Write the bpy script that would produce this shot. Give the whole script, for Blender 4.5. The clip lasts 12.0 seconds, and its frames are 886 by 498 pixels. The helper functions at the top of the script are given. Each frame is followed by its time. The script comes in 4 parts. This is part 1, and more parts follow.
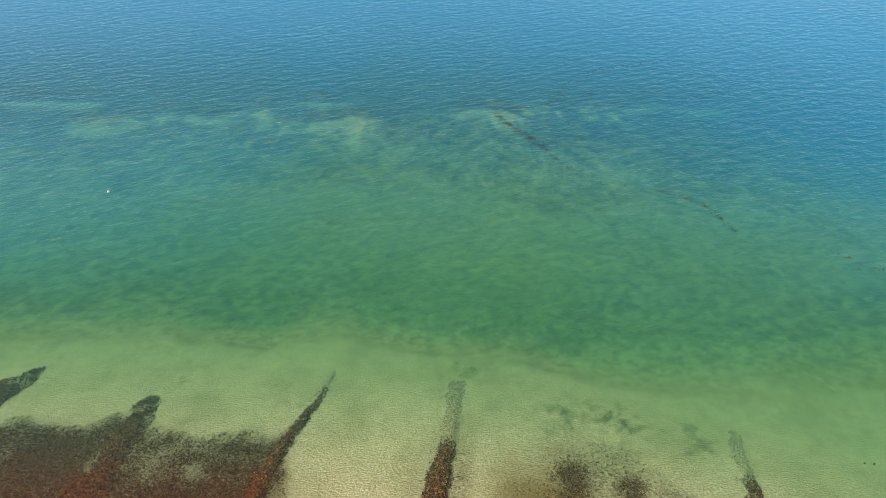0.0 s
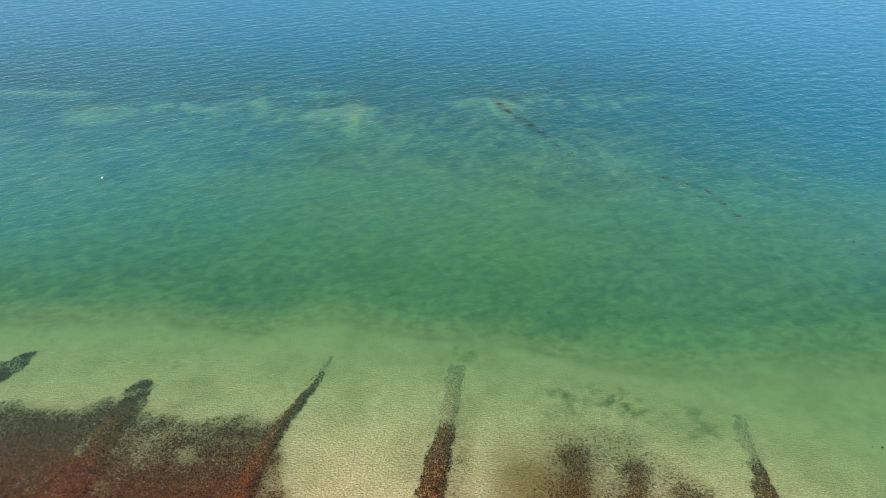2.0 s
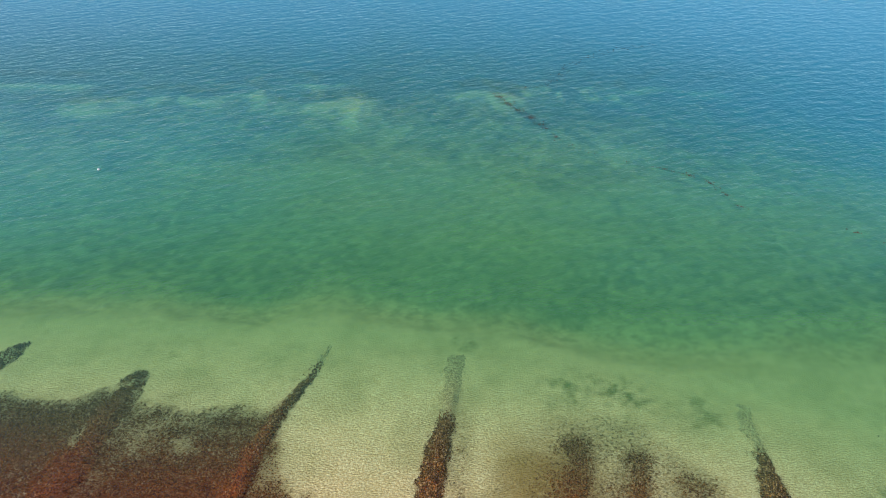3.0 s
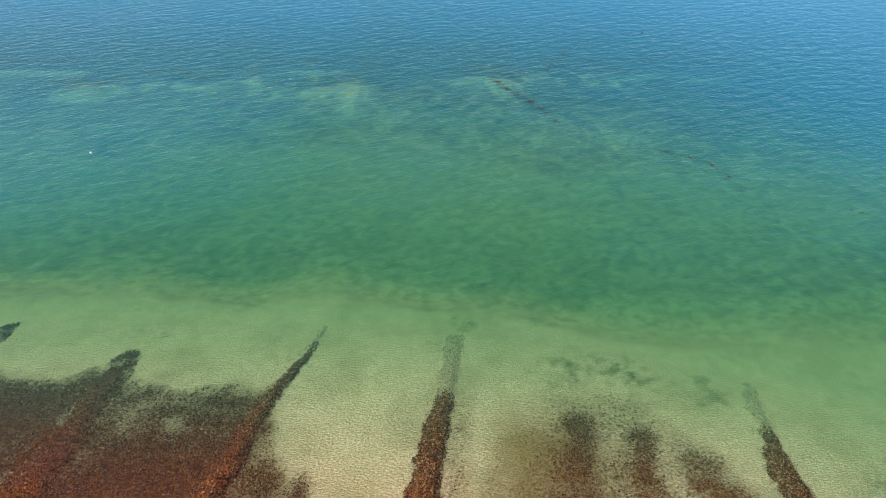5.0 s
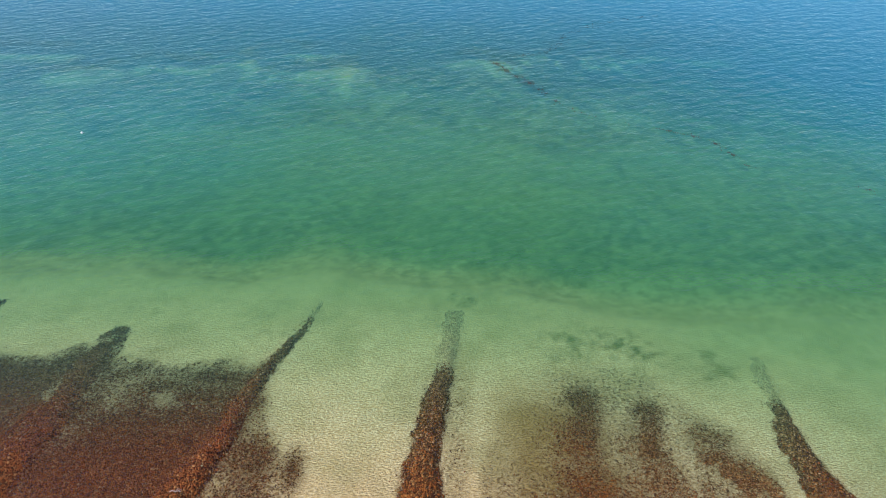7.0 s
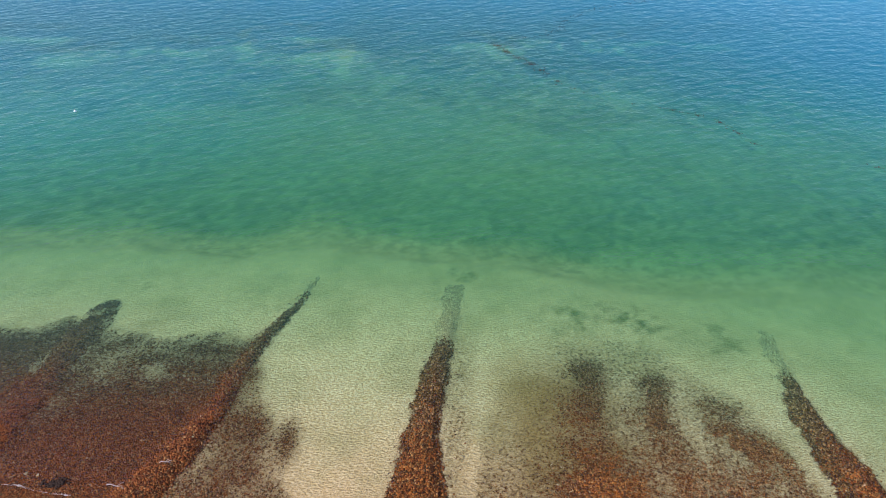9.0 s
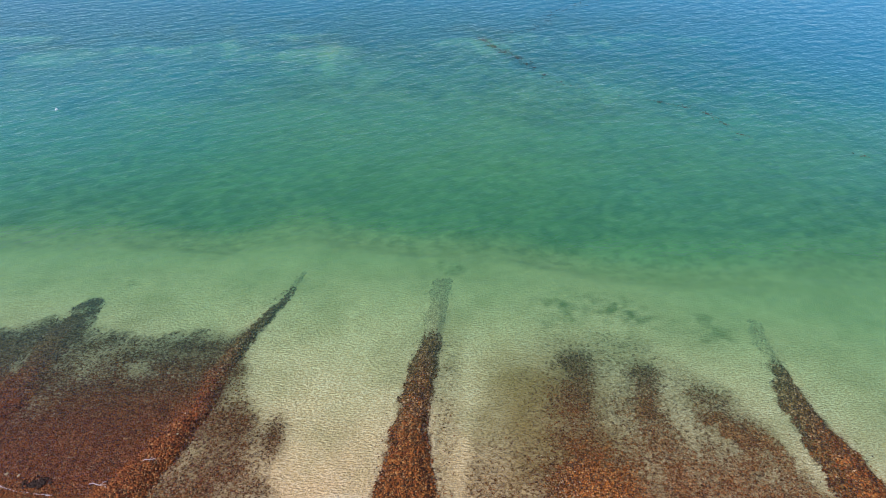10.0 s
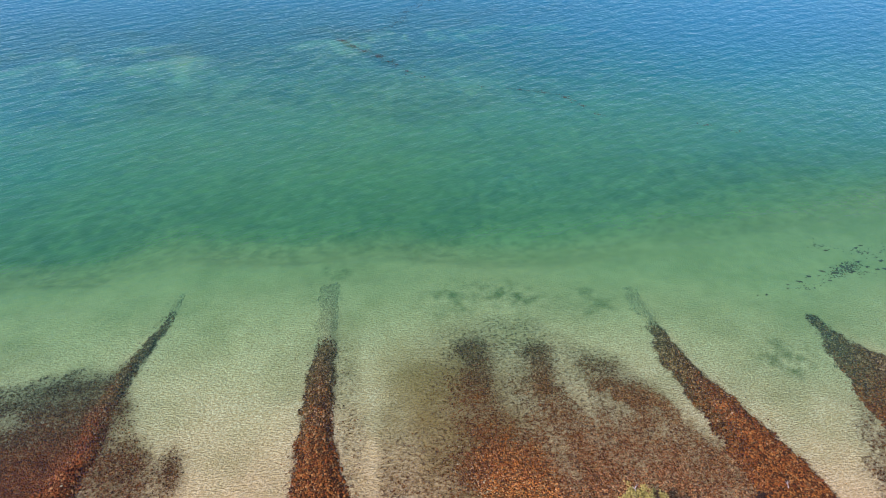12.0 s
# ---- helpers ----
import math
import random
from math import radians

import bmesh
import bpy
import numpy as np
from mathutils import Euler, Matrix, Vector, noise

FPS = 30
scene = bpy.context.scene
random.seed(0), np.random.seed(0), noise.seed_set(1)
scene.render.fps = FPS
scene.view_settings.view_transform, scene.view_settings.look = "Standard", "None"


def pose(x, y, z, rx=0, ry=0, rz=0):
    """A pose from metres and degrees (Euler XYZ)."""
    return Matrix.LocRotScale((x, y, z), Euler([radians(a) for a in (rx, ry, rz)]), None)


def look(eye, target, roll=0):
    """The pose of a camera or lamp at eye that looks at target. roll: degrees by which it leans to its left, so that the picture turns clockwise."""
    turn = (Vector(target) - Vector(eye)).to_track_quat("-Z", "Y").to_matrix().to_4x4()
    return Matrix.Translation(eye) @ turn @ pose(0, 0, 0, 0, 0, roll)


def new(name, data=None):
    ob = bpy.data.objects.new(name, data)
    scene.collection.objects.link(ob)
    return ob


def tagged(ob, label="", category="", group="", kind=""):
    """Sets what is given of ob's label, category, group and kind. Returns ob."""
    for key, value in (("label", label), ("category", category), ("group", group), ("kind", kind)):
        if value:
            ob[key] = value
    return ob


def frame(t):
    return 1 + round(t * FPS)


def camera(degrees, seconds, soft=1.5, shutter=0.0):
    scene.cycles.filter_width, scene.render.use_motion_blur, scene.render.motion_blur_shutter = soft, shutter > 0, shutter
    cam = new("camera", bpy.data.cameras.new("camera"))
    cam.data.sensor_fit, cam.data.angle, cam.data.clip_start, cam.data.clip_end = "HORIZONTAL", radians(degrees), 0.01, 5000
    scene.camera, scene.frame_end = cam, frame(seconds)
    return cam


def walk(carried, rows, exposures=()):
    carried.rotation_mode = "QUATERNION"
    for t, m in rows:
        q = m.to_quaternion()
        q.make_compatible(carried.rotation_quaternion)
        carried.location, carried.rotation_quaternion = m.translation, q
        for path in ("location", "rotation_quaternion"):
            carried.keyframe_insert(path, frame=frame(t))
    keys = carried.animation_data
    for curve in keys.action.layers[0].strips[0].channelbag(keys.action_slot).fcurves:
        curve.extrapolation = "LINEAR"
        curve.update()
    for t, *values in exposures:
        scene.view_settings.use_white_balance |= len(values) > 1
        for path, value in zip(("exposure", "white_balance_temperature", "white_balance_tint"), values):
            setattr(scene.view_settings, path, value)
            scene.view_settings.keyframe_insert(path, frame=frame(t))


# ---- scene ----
# Camera: a drone that sinks straight down in front of a stony lake shore, then turns to its right.
cam = camera(65.22, 12.0, soft=0.8, shutter=0.25)
# seconds, x, y, z, yaw, pitch, roll
ROWS = [
    (0.0, 0.000, -0.000, 40.000, 0.004, -34.278, -0.021),
    (0.5, 0.051, 0.055, 39.749, 0.016, -34.343, -0.011),
    (1.0, -0.021, 0.073, 39.342, -0.087, -34.411, 0.046),
    (1.5, 0.032, 0.070, 38.726, -0.038, -34.344, 0.007),
    (2.0, 0.019, 0.118, 38.221, -0.087, -34.366, -0.001),
    (2.5, -0.025, 0.146, 37.648, -0.166, -34.367, -0.011),
    (3.0, -0.053, 0.170, 37.018, -0.198, -34.314, 0.020),
    (5.0, -0.040, 0.175, 34.922, -0.363, -34.355, 0.017),
    (5.5, -0.057, 0.182, 34.344, -0.410, -34.399, 0.026),
    (6.0, -0.047, 0.206, 33.686, -0.433, -34.379, 0.051),
    (6.5, -0.058, 0.241, 33.136, -0.498, -34.452, 0.032),
    (7.0, -0.093, 0.270, 32.440, -0.558, -34.398, 0.012),
    (9.0, -0.115, 0.293, 30.056, -0.599, -34.467, 0.082),
    (9.5, 0.025, 0.390, 29.584, -0.438, -34.565, -0.105),
    (10.0, 0.128, 0.367, 29.451, -1.546, -34.526, -0.142),
    (10.1, 0.148, 0.381, 29.469, -3.286, -34.570, -0.139),
    (10.2, 0.168, 0.395, 29.487, -5.207, -34.613, -0.137),
    (10.3, 0.187, 0.410, 29.505, -7.545, -34.657, -0.134),
    (10.4, 0.207, 0.424, 29.523, -9.709, -34.700, -0.132),
    (10.5, 0.227, 0.438, 29.541, -12.093, -34.744, -0.129),
    (10.6, 0.180, 0.430, 29.511, -13.442, -34.712, -0.090),
    (10.7, 0.133, 0.422, 29.481, -14.699, -34.680, -0.051),
    (10.8, 0.085, 0.415, 29.452, -15.734, -34.649, -0.013),
    (10.9, 0.038, 0.407, 29.422, -16.027, -34.617, 0.026),
    (11.0, -0.009, 0.399, 29.392, -16.250, -34.585, 0.065),
    (11.5, 0.016, 0.340, 29.379, -13.974, -34.539, -0.004),
    (12.0, -0.079, 0.408, 29.397, -13.410, -34.604, 0.040),
]
walk(cam, [(t, pose(x, y, z, 90 + pitch, 0, yaw) @ pose(0, 0, 0, 0, 0, roll)) for t, x, y, z, yaw, pitch, roll in ROWS],
     exposures=[(0.0, 0.06, 7300, 15.0), (6.0, 0.04, 6700, 13.0), (9.0, 0.06, 6250, 14.0), (12.0, 0.07, 6050, 20.0)])

# ---- world and sun ----
SUN_ELEVATION = 42.0
SUN_FROM = (-0.92, -0.39)          # the sun stands behind and to the left of the drone
SKY_STRENGTH = 0.20
world = bpy.data.worlds.new("world")
scene.world = world
world.use_nodes = True
wn = world.node_tree
wn.nodes.clear()
sky = wn.nodes.new("ShaderNodeTexSky")
sky.sky_type = "NISHITA"
sky.sun_disc = False
sky.sun_elevation = radians(SUN_ELEVATION)
sky.sun_rotation = math.atan2(SUN_FROM[0], SUN_FROM[1])
sky.air_density, sky.dust_density, sky.ozone_density = 1.0, 0.7, 4.0
sky_bg = wn.nodes.new("ShaderNodeBackground")
sky_bg.inputs["Strength"].default_value = SKY_STRENGTH
sky_out = wn.nodes.new("ShaderNodeOutputWorld")
wn.links.new(sky.outputs[0], sky_bg.inputs[0])
wn.links.new(sky_bg.outputs[0], sky_out.inputs[0])

sun_data = bpy.data.lights.new("sun", "SUN")
sun_data.energy, sun_data.angle, sun_data.color = 4.0, radians(0.53), (1.0, 0.94, 0.83)
sun = new("sun", sun_data)
sun_dir = Vector((SUN_FROM[0], SUN_FROM[1], math.tan(radians(SUN_ELEVATION)) * math.hypot(*SUN_FROM)))
sun.matrix_world = look(sun_dir * 100, (0, 0, 0))

# ---- numeric helpers: smooth noise over the plan ----
def lattice(ix, iy, seed):
    h = (ix * 374761393 + iy * 668265263 + seed * 982451653) & 0xFFFFFFFF
    h = ((h ^ (h >> 13)) * 1274126177) & 0xFFFFFFFF
    return ((h ^ (h >> 16)) & 0xFFFF) / 65535.0


def value_noise(x, y, seed):
    x, y = np.asarray(x, float), np.asarray(y, float)
    fx, fy = np.floor(x), np.floor(y)
    ix, iy = fx.astype(np.int64), fy.astype(np.int64)
    u, v = x - fx, y - fy
    u, v = u * u * (3 - 2 * u), v * v * (3 - 2 * v)
    a, b = lattice(ix, iy, seed), lattice(ix + 1, iy, seed)
    c, d = lattice(ix, iy + 1, seed), lattice(ix + 1, iy + 1, seed)
    return (a * (1 - u) + b * u) * (1 - v) + (c * (1 - u) + d * u) * v


def fbm(x, y, seed=0, octaves=4):
    """Layered noise, from about -1 to 1."""
    total, amp, norm = 0.0, 1.0, 0.0
    for k in range(octaves):
        total = total + amp * (2 * value_noise(np.asarray(x) * 2 ** k + 17.3 * k, np.asarray(y) * 2 ** k - 9.1 * k, seed + 31 * k) - 1)
        norm += amp
        amp *= 0.55
    return total / norm * 1.5


def smooth(a, b, v):
    t = np.clip((np.asarray(v, float) - a) / (b - a), 0, 1)
    return t * t * (3 - 2 * t)


# ---- plan of the shore ----
# Each cobble bank runs from its tip in the water to the beach: y, left edge, right edge.
BANKS = {
    "far_left": [(41.4, -33.0, -32.6), (40, -35.0, -32.8), (37.5, -36.5, -34.0), (33, -39.0, -36.0), (25, -42.0, -38.0), (12, -46, -42)],
    "left": [(38.3, -23.3, -22.6), (37.3, -23.8, -22.0), (36, -24.1, -21.7), (34, -24.4, -22.3), (31.3, -24.9, -22.6), (28.5, -25.6, -22.9), (25, -27.0, -23.4), (12, -31, -25)],
    "middle_left": [(41.2, -8.95, -8.75), (38, -9.95, -9.4), (35.7, -10.9, -10.3), (34, -12.0, -10.9), (31, -13.0, -11.7), (27.3, -13.9, -12.3), (24.7, -15.3, -13.0), (22.5, -16.5, -13.9), (12, -22, -17)],
    "middle": [(40, 0.5, 1.7), (37, 0.2, 1.4), (33.8, -0.2, 0.8), (31.3, -0.9, 0.5), (28.5, -1.3, 0.3), (26, -1.9, -0.1), (23.7, -2.3, 0.1), (21.6, -2.8, 0.3), (12, -4.5, 1)],
    "right": [(35.2, 21.5, 22.2), (33, 21.2, 21.9), (30.4, 20.8, 21.7), (27.2, 20.2, 21.7), (25.2, 20.2, 22.1), (23.7, 20.2, 22.6), (21.6, 20.2, 23.1), (19, 20.3, 23.6), (17, 20.1, 23.6), (10, 19.5, 23.5)],
    "far_right": [(29.8, 32.2, 32.4), (28.3, 31.9, 32.7), (26.6, 31.3, 33.0), (25.7, 31.1, 33.5), (24.5, 30.8, 34.3), (22.3, 30.2, 36.2), (21, 30.0, 37.6), (19.5, 29.5, 40.0), (17, 28.3, 43), (10, 26, 46)],
}
DROP_X = (-110, -38, -34, -28, -20.5, -15, -9.6, -5.9, -0.7, 3.6, 7, 11.4, 15.6, 20, 26, 34, 42, 49, 110)
DROP_Y = (49, 45.9, 45.8, 46.6, 44.8, 44.2, 46.2, 45, 43.8, 43.5, 42.9, 40.8, 40.9, 41, 41.2, 41.8, 42, 42.2, 40)


def algae_reach(x, y):
    """How far the algae have come in over the stones: they reach nearer to the beach on some banks."""
    return y + 0.95 * np.maximum(x - 23, 0) + 7.0 * ((x > 19.5) & (x < 26)) + 3.4 * ((x > -5) & (x < 2)) + 3.2 * smooth(7, 9, x) * (x <= 19.5) - 0.3 * (x < -9.5) + 1.2 * fbm(x * 0.35, y * 0.35, 96, 3)


def chart(x, y):
    """Fits the plan to the camera's view: outlines drawn at the water's level are scaled outwards to land on the lower
    bed.
    """
    k = 1 + np.interp(y, [21, 24, 30, 36, 42, 46, 50, 90, 110], [0, 0.08, 0.34, 0.64, 1.08, 1.4, 1.9, 1.6, 2.0]) / 33.0
    return x / k, y / k


def past_drop(x, y):
    """How far out a place of the plan lies beyond the edge where the bed drops; the edge is softer in the east."""
    past = y - np.interp(x, DROP_X, DROP_Y) - 0.8 * fbm(x * 0.22, y * 0.30, 41, 4)
    return np.where(past < 8, past / (1 + 0.7 * smooth(6, 22, x) * smooth(8, 3, past)), past)


def bank_cover(name, x, y):
    """How much of a cobble bank lies at a place, and how far across it from its left edge (0) to its right (1)."""
    x, y = chart(x, y)
    st = sorted(BANKS[name])
    ys = [s[0] for s in st]
    rough = 2.6 if "left" in name and name != "middle_left" else 1.5 if "right" in name else 1.0
    wob = rough * (0.2 * fbm(x * 1.1, y * 1.1, 5, 3) + 0.12 * fbm(x * 0.4, y * 0.4, 6, 2))
    le = np.interp(y, ys, [s[1] for s in st]) + wob
    ri = np.interp(y, ys, [s[2] for s in st]) + wob * 0.6
    across = (x - le) / np.maximum(ri - le, 0.05)
    edge = np.minimum(x - le, ri - x)
    cover = smooth(-0.22, 0.12, edge) * smooth(ys[-1] + 0.25, ys[-1] - 0.35, y)
    if name == "far_right":
        cover = cover * (1 - 0.6 * smooth(23.5, 28, y) * smooth(-0.5, 0.5, fbm(x * 1.2, y * 1.2, 8, 3)))
    if rough > 2:
        cover = cover * (1 - 0.65 * smooth(31, 37, y) * smooth(-0.15, 0.55, fbm(x * 1.0, y * 1.0, 7, 3)))
    return cover, across


# Streaks in the wide field, from end to end: x, y, x, y, half width, strength.
FIELD_HEADS = [(9.1, 31.2, 8.7, 27.5, 0.95, 0.66), (8.6, 27.5, 8.2, 20, 1.8, 0.34), (12.9, 29.9, 12.3, 26.6, 0.8, 0.6), (12.3, 26.5, 12.4, 20, 1.3, 0.26),
               (15.8, 26.0, 18.2, 24.4, 0.75, 0.75), (15.6, 28.2, 16.6, 27.6, 0.6, 0.25), (16.4, 22.5, 16.0, 17, 1.6, 0.22)]
FIELD_GAPS = [(10.6, 29.6, 9.8, 26.6, 0.55, 0.62), (9.8, 26.6, 10.2, 24.6, 0.6, 0.6), (10.2, 24.4, 9.5, 23.4, 0.4, 0.45), (14.4, 29.6, 13.9, 26.2, 0.7, 0.7),
              (13.9, 26.2, 14.4, 24.2, 0.55, 0.65), (15.0, 23.6, 17.2, 21.9, 0.5, 0.5), (19.3, 23.2, 19.6, 20.8, 0.3, 0.6), (14.6, 26.6, 16.2, 24.0, 0.5, 0.55), (11.2, 23.0, 11.6, 20.4, 0.5, 0.45), (13.6, 22.6, 15.2, 20.6, 0.5, 0.4)]


def streak(x, y, ax, ay, bx, by):
    """Distance from a straight line between two places."""
    dx, dy = bx - ax, by - ay
    t = np.clip(((x - ax) * dx + (y - ay) * dy) / (dx * dx + dy * dy), 0, 1)
    return np.hypot(x - ax - t * dx, y - ay - t * dy)


def field_cover(x, y):
    """Looser cobbles spread between the banks."""
    x, y = chart(x, y)
    n1, n2 = fbm(x * 0.45, y * 0.45, 11, 4), fbm(x * 1.3, y * 1.3, 23, 3)
    e = 0.55 * n1 + 0.35 * n2
    # between the left bank and the middle-left bank
    bl = np.interp(y, [12, 22.5, 27.3, 31, 34], [-21, -16.3, -13.6, -12.6, -11.6])
    f1 = smooth(1.4, -1.3, y - (34.2 + 1.3 * e)) * smooth(-25.4, -22.6, x) * smooth(0.6, -0.2, x - bl)
    f1 = f1 * (1 - 0.75 * np.exp(-(((x + 17.4) / 0.9) ** 2 + ((y - 31.2) / 0.8) ** 2)))
    f1 = f1 * (1 - 0.6 * np.exp(-(((x + 20.6) / 1.5) ** 2 + ((y - 31.8) / 2.0) ** 2))) * (1 - 0.4 * np.exp(-(((x + 22.4) / 0.9) ** 2 + ((y - 28.3) / 1.6) ** 2)))
    f1 = f1 * np.clip(0.62 + 0.38 * smooth(34, 27, y) + 0.3 * n2 * smooth(27, 31, y), 0, 1)
    # outside the left bank
    strip = np.interp(y, [12, 25, 31, 34, 36], [-30.8, -26.8, -25.0, -24.0, -23.0])
    f0 = smooth(1.2, -1.3, y - (35.3 + 0.03 * (x + 25) + 1.2 * e)) * smooth(0.9, -0.5, x - strip + 0.6 * n2) * smooth(-40, -35, x)
    f0 = f0 * np.clip(0.85 + 0.35 * n1, 0, 1)
    # to the right of the middle-left bank
    br = np.interp(y, [12, 22, 23.8, 24.9, 26.6, 27.4, 29, 32.1, 34], [-6.6, -7.4, -8.5, -8.9, -9.3, -9.8, -10.7, -11.3, -11.3])
    f2 = smooth(0.6, -1.0, x - br - 0.7 * e) * smooth(-14.0, -12.2, x + 0.38 * (27.3 - y)) * smooth(33.2, 31.5, y)
    f2 = f2 * (0.56 + 0.42 * n1) + 0.75 * np.exp(-(((x + 8.4) / 0.5) ** 2 + ((y - 25.5) / 1.2) ** 2))
    # between the middle and the right bank: sparse out to its rim, dense in three dark heads and near the beach
    rim = np.interp(x, [1.5, 2.6, 3.6, 5.4, 7.6, 11.6, 14.1, 15.7, 17.7, 18.9, 19.3, 19.8, 20.6, 22], [20, 26.3, 29.8, 32.4, 33.8, 34.0, 32.6, 30.2, 27.8, 25.4, 23.6, 21.4, 19.6, 15])
    inside = smooth(1.3, -1.5, y - rim - 1.1 * e) * smooth(19.9, 18.8, x - 0.5 * e - 1.4 * smooth(22.3, 19.2, y))
    base = 0.09 + (0.50 - 0.24 * smooth(10, 12, x)) * smooth(27.5, 21.0, y + 1.2 * n1) + 0.14 * smooth(31.5, 27.5, y)
    base = base * (0.30 + 0.70 * smooth(4.2, 8.2, x + 0.5 * n1))
    heads, gaps = np.zeros_like(x), np.zeros_like(x)
    hx, hy = x + 0.45 * n2, y + 0.5 * n2
    for ax, ay, bx2, by2, r, k in FIELD_HEADS:
        heads = np.maximum(heads, k * np.exp(-(streak(hx, hy, ax, ay, bx2, by2) / r) ** 2))
    for ax, ay, bx2, by2, r, k in FIELD_GAPS:
        gaps = np.maximum(gaps, k * np.exp(-(streak(hx, hy, ax, ay, bx2, by2) / r) ** 2))
    f3 = inside * np.clip((base + heads) * (1 - gaps) * (1 + 0.35 * n1 + 0.30 * n2), 0, 1)
    # thin scatter beside the middle bank, and left of the far right bank
    f4 = 0.34 * smooth(1.2, 0.0, np.abs(x - np.interp(y, [12, 24, 31, 36], [1.0, 0.7, 1.2, 1.9]))) * smooth(35, 32, y) * (0.7 + 0.6 * n2)
    f5 = 0.45 * smooth(1.6, 0.2, np.abs(x - np.interp(y, [12, 17, 19, 21], [26.6, 27.0, 28.4, 29.6]))) * smooth(22.5, 20, y) * (0.7 + 0.7 * n2)
    return [np.clip(f, 0, 1) for f in (f0, f1, f2, f3, f4, f5)]


def ridge(name, x, y):
    """Height of a bank above the bed: steep on its right side."""
    cover, a = bank_cover(name, x, y)
    x, y = chart(x, y)
    tip = max(s[0] for s in BANKS[name])
    w = np.interp(y, sorted(s[0] for s in BANKS[name]), [s[2] - s[1] for s in sorted(BANKS[name])])
    prof = np.sin(np.pi * np.clip(a, 0, 1) ** 1.35)
    return np.clip(prof, 0, 1) * cover * np.clip(w * (0.14 if name != "left" else 0.06), 0.04, 0.30) * smooth(tip + 0.3, tip - 6, y)


PALE_SPOTS = [  # sandy openings in the weed: x, y, half width, half length
    (-61, 96, 6, 1.4), (-54, 95.5, 5, 1.5), (-46, 89, 5, 2.2), (-40, 91, 4, 1.4), (-34, 90, 4, 1.5), (-27, 92, 5, 1.4),
    (-21, 95.6, 6, 1.2), (-20, 88.5, 6.5, 2.3), (-14, 88, 3.6, 3.2), (-11, 84.5, 2.2, 1.8), (5.5, 92.5, 4, 2.4), (9, 89, 3, 2.6),
    (13.5, 93.5, 1.5, 1.8), (17.6, 93, 1.1, 2.2), (22, 94, 1.5, 2.2), (28.6, 95, 3.4, 1.3), (38, 94.5, 4, 1.3), (52, 104.6, 4, 1.6), (26, 91.5, 1.6, 2.2),
]


def pale_spots(x, y, m):
    """Sandy openings with frayed outlines, from 0 to 1."""
    wx, wy = x + 2.2 * fbm(x * 0.25, y * 0.25, 63, 3), y + 1.8 * fbm(x * 0.22, y * 0.22, 64, 3)
    spots = np.zeros_like(x)
    for sx, sy, rx, ry in PALE_SPOTS:
        spots = np.maximum(spots, np.exp(-((((wx - sx) / rx) ** 2 + ((wy - sy) / ry) ** 2) ** 1.2)))
    fray = fbm(x * 0.4, y * 0.6, 68, 4)
    return np.clip(2.4 * spots * (0.55 + 0.5 * m + 0.7 * fray) - 0.12, 0, 1)


def bed_height(x, y):
    """Height of beach and lake bed; the water stands at z = 0."""
    x, y = np.asarray(x, float), np.asarray(y, float)
    shore = y + 0.5 * fbm(x * 0.12, y * 0.12, 40, 2) + np.interp(x, [-40, -16, 0, 14, 22, 30], [-0.9, -0.9, 0.2, 2.1, 5.7, 9.4])
    z = np.interp(shore, [-60, 0, 12, 18, 21.5, 24, 30, 36, 42, 47], [6.0, 3.2, 1.3, 0.42, 0.0, -0.09, -0.40, -0.86, -1.34, -1.50])
    cx, cy = chart(x, y)
    past = past_drop(cx, cy)
    z = z + np.interp(past, [-5.0, -2.4, -1.3, -0.1, 1.2, 4, 7, 13, 25, 40, 48, 56, 75, 110, 300], [0, -0.03, -0.12, -0.46, -0.66, -0.74, -0.75, -0.70, -0.48, -0.28, -0.42, -0.85, -2.7, -6.1, -9.9])
    z = z - 0.22 * smooth(-6, -24, x) * smooth(0, 6, past)
    # Deepened far to the east: the added blue stands in for brighter sky reflection.
    z = z - 2.6 * smooth(12, 75, x) * smooth(55, 95, y)
    z = z + 0.035 * fbm(x * 0.25, y * 0.25, 42, 3) + 0.12 * smooth(46, 60, y) * fbm(x * 0.09, y * 0.16, 43, 3)
    z = z + 0.42 * pale_spots(cx, cy, fbm(cx * 0.7, cy * 0.55, 62, 4)) * smooth(70, 82, y)
    for name in BANKS:
        z = z + ridge(name, x, y)
    return z


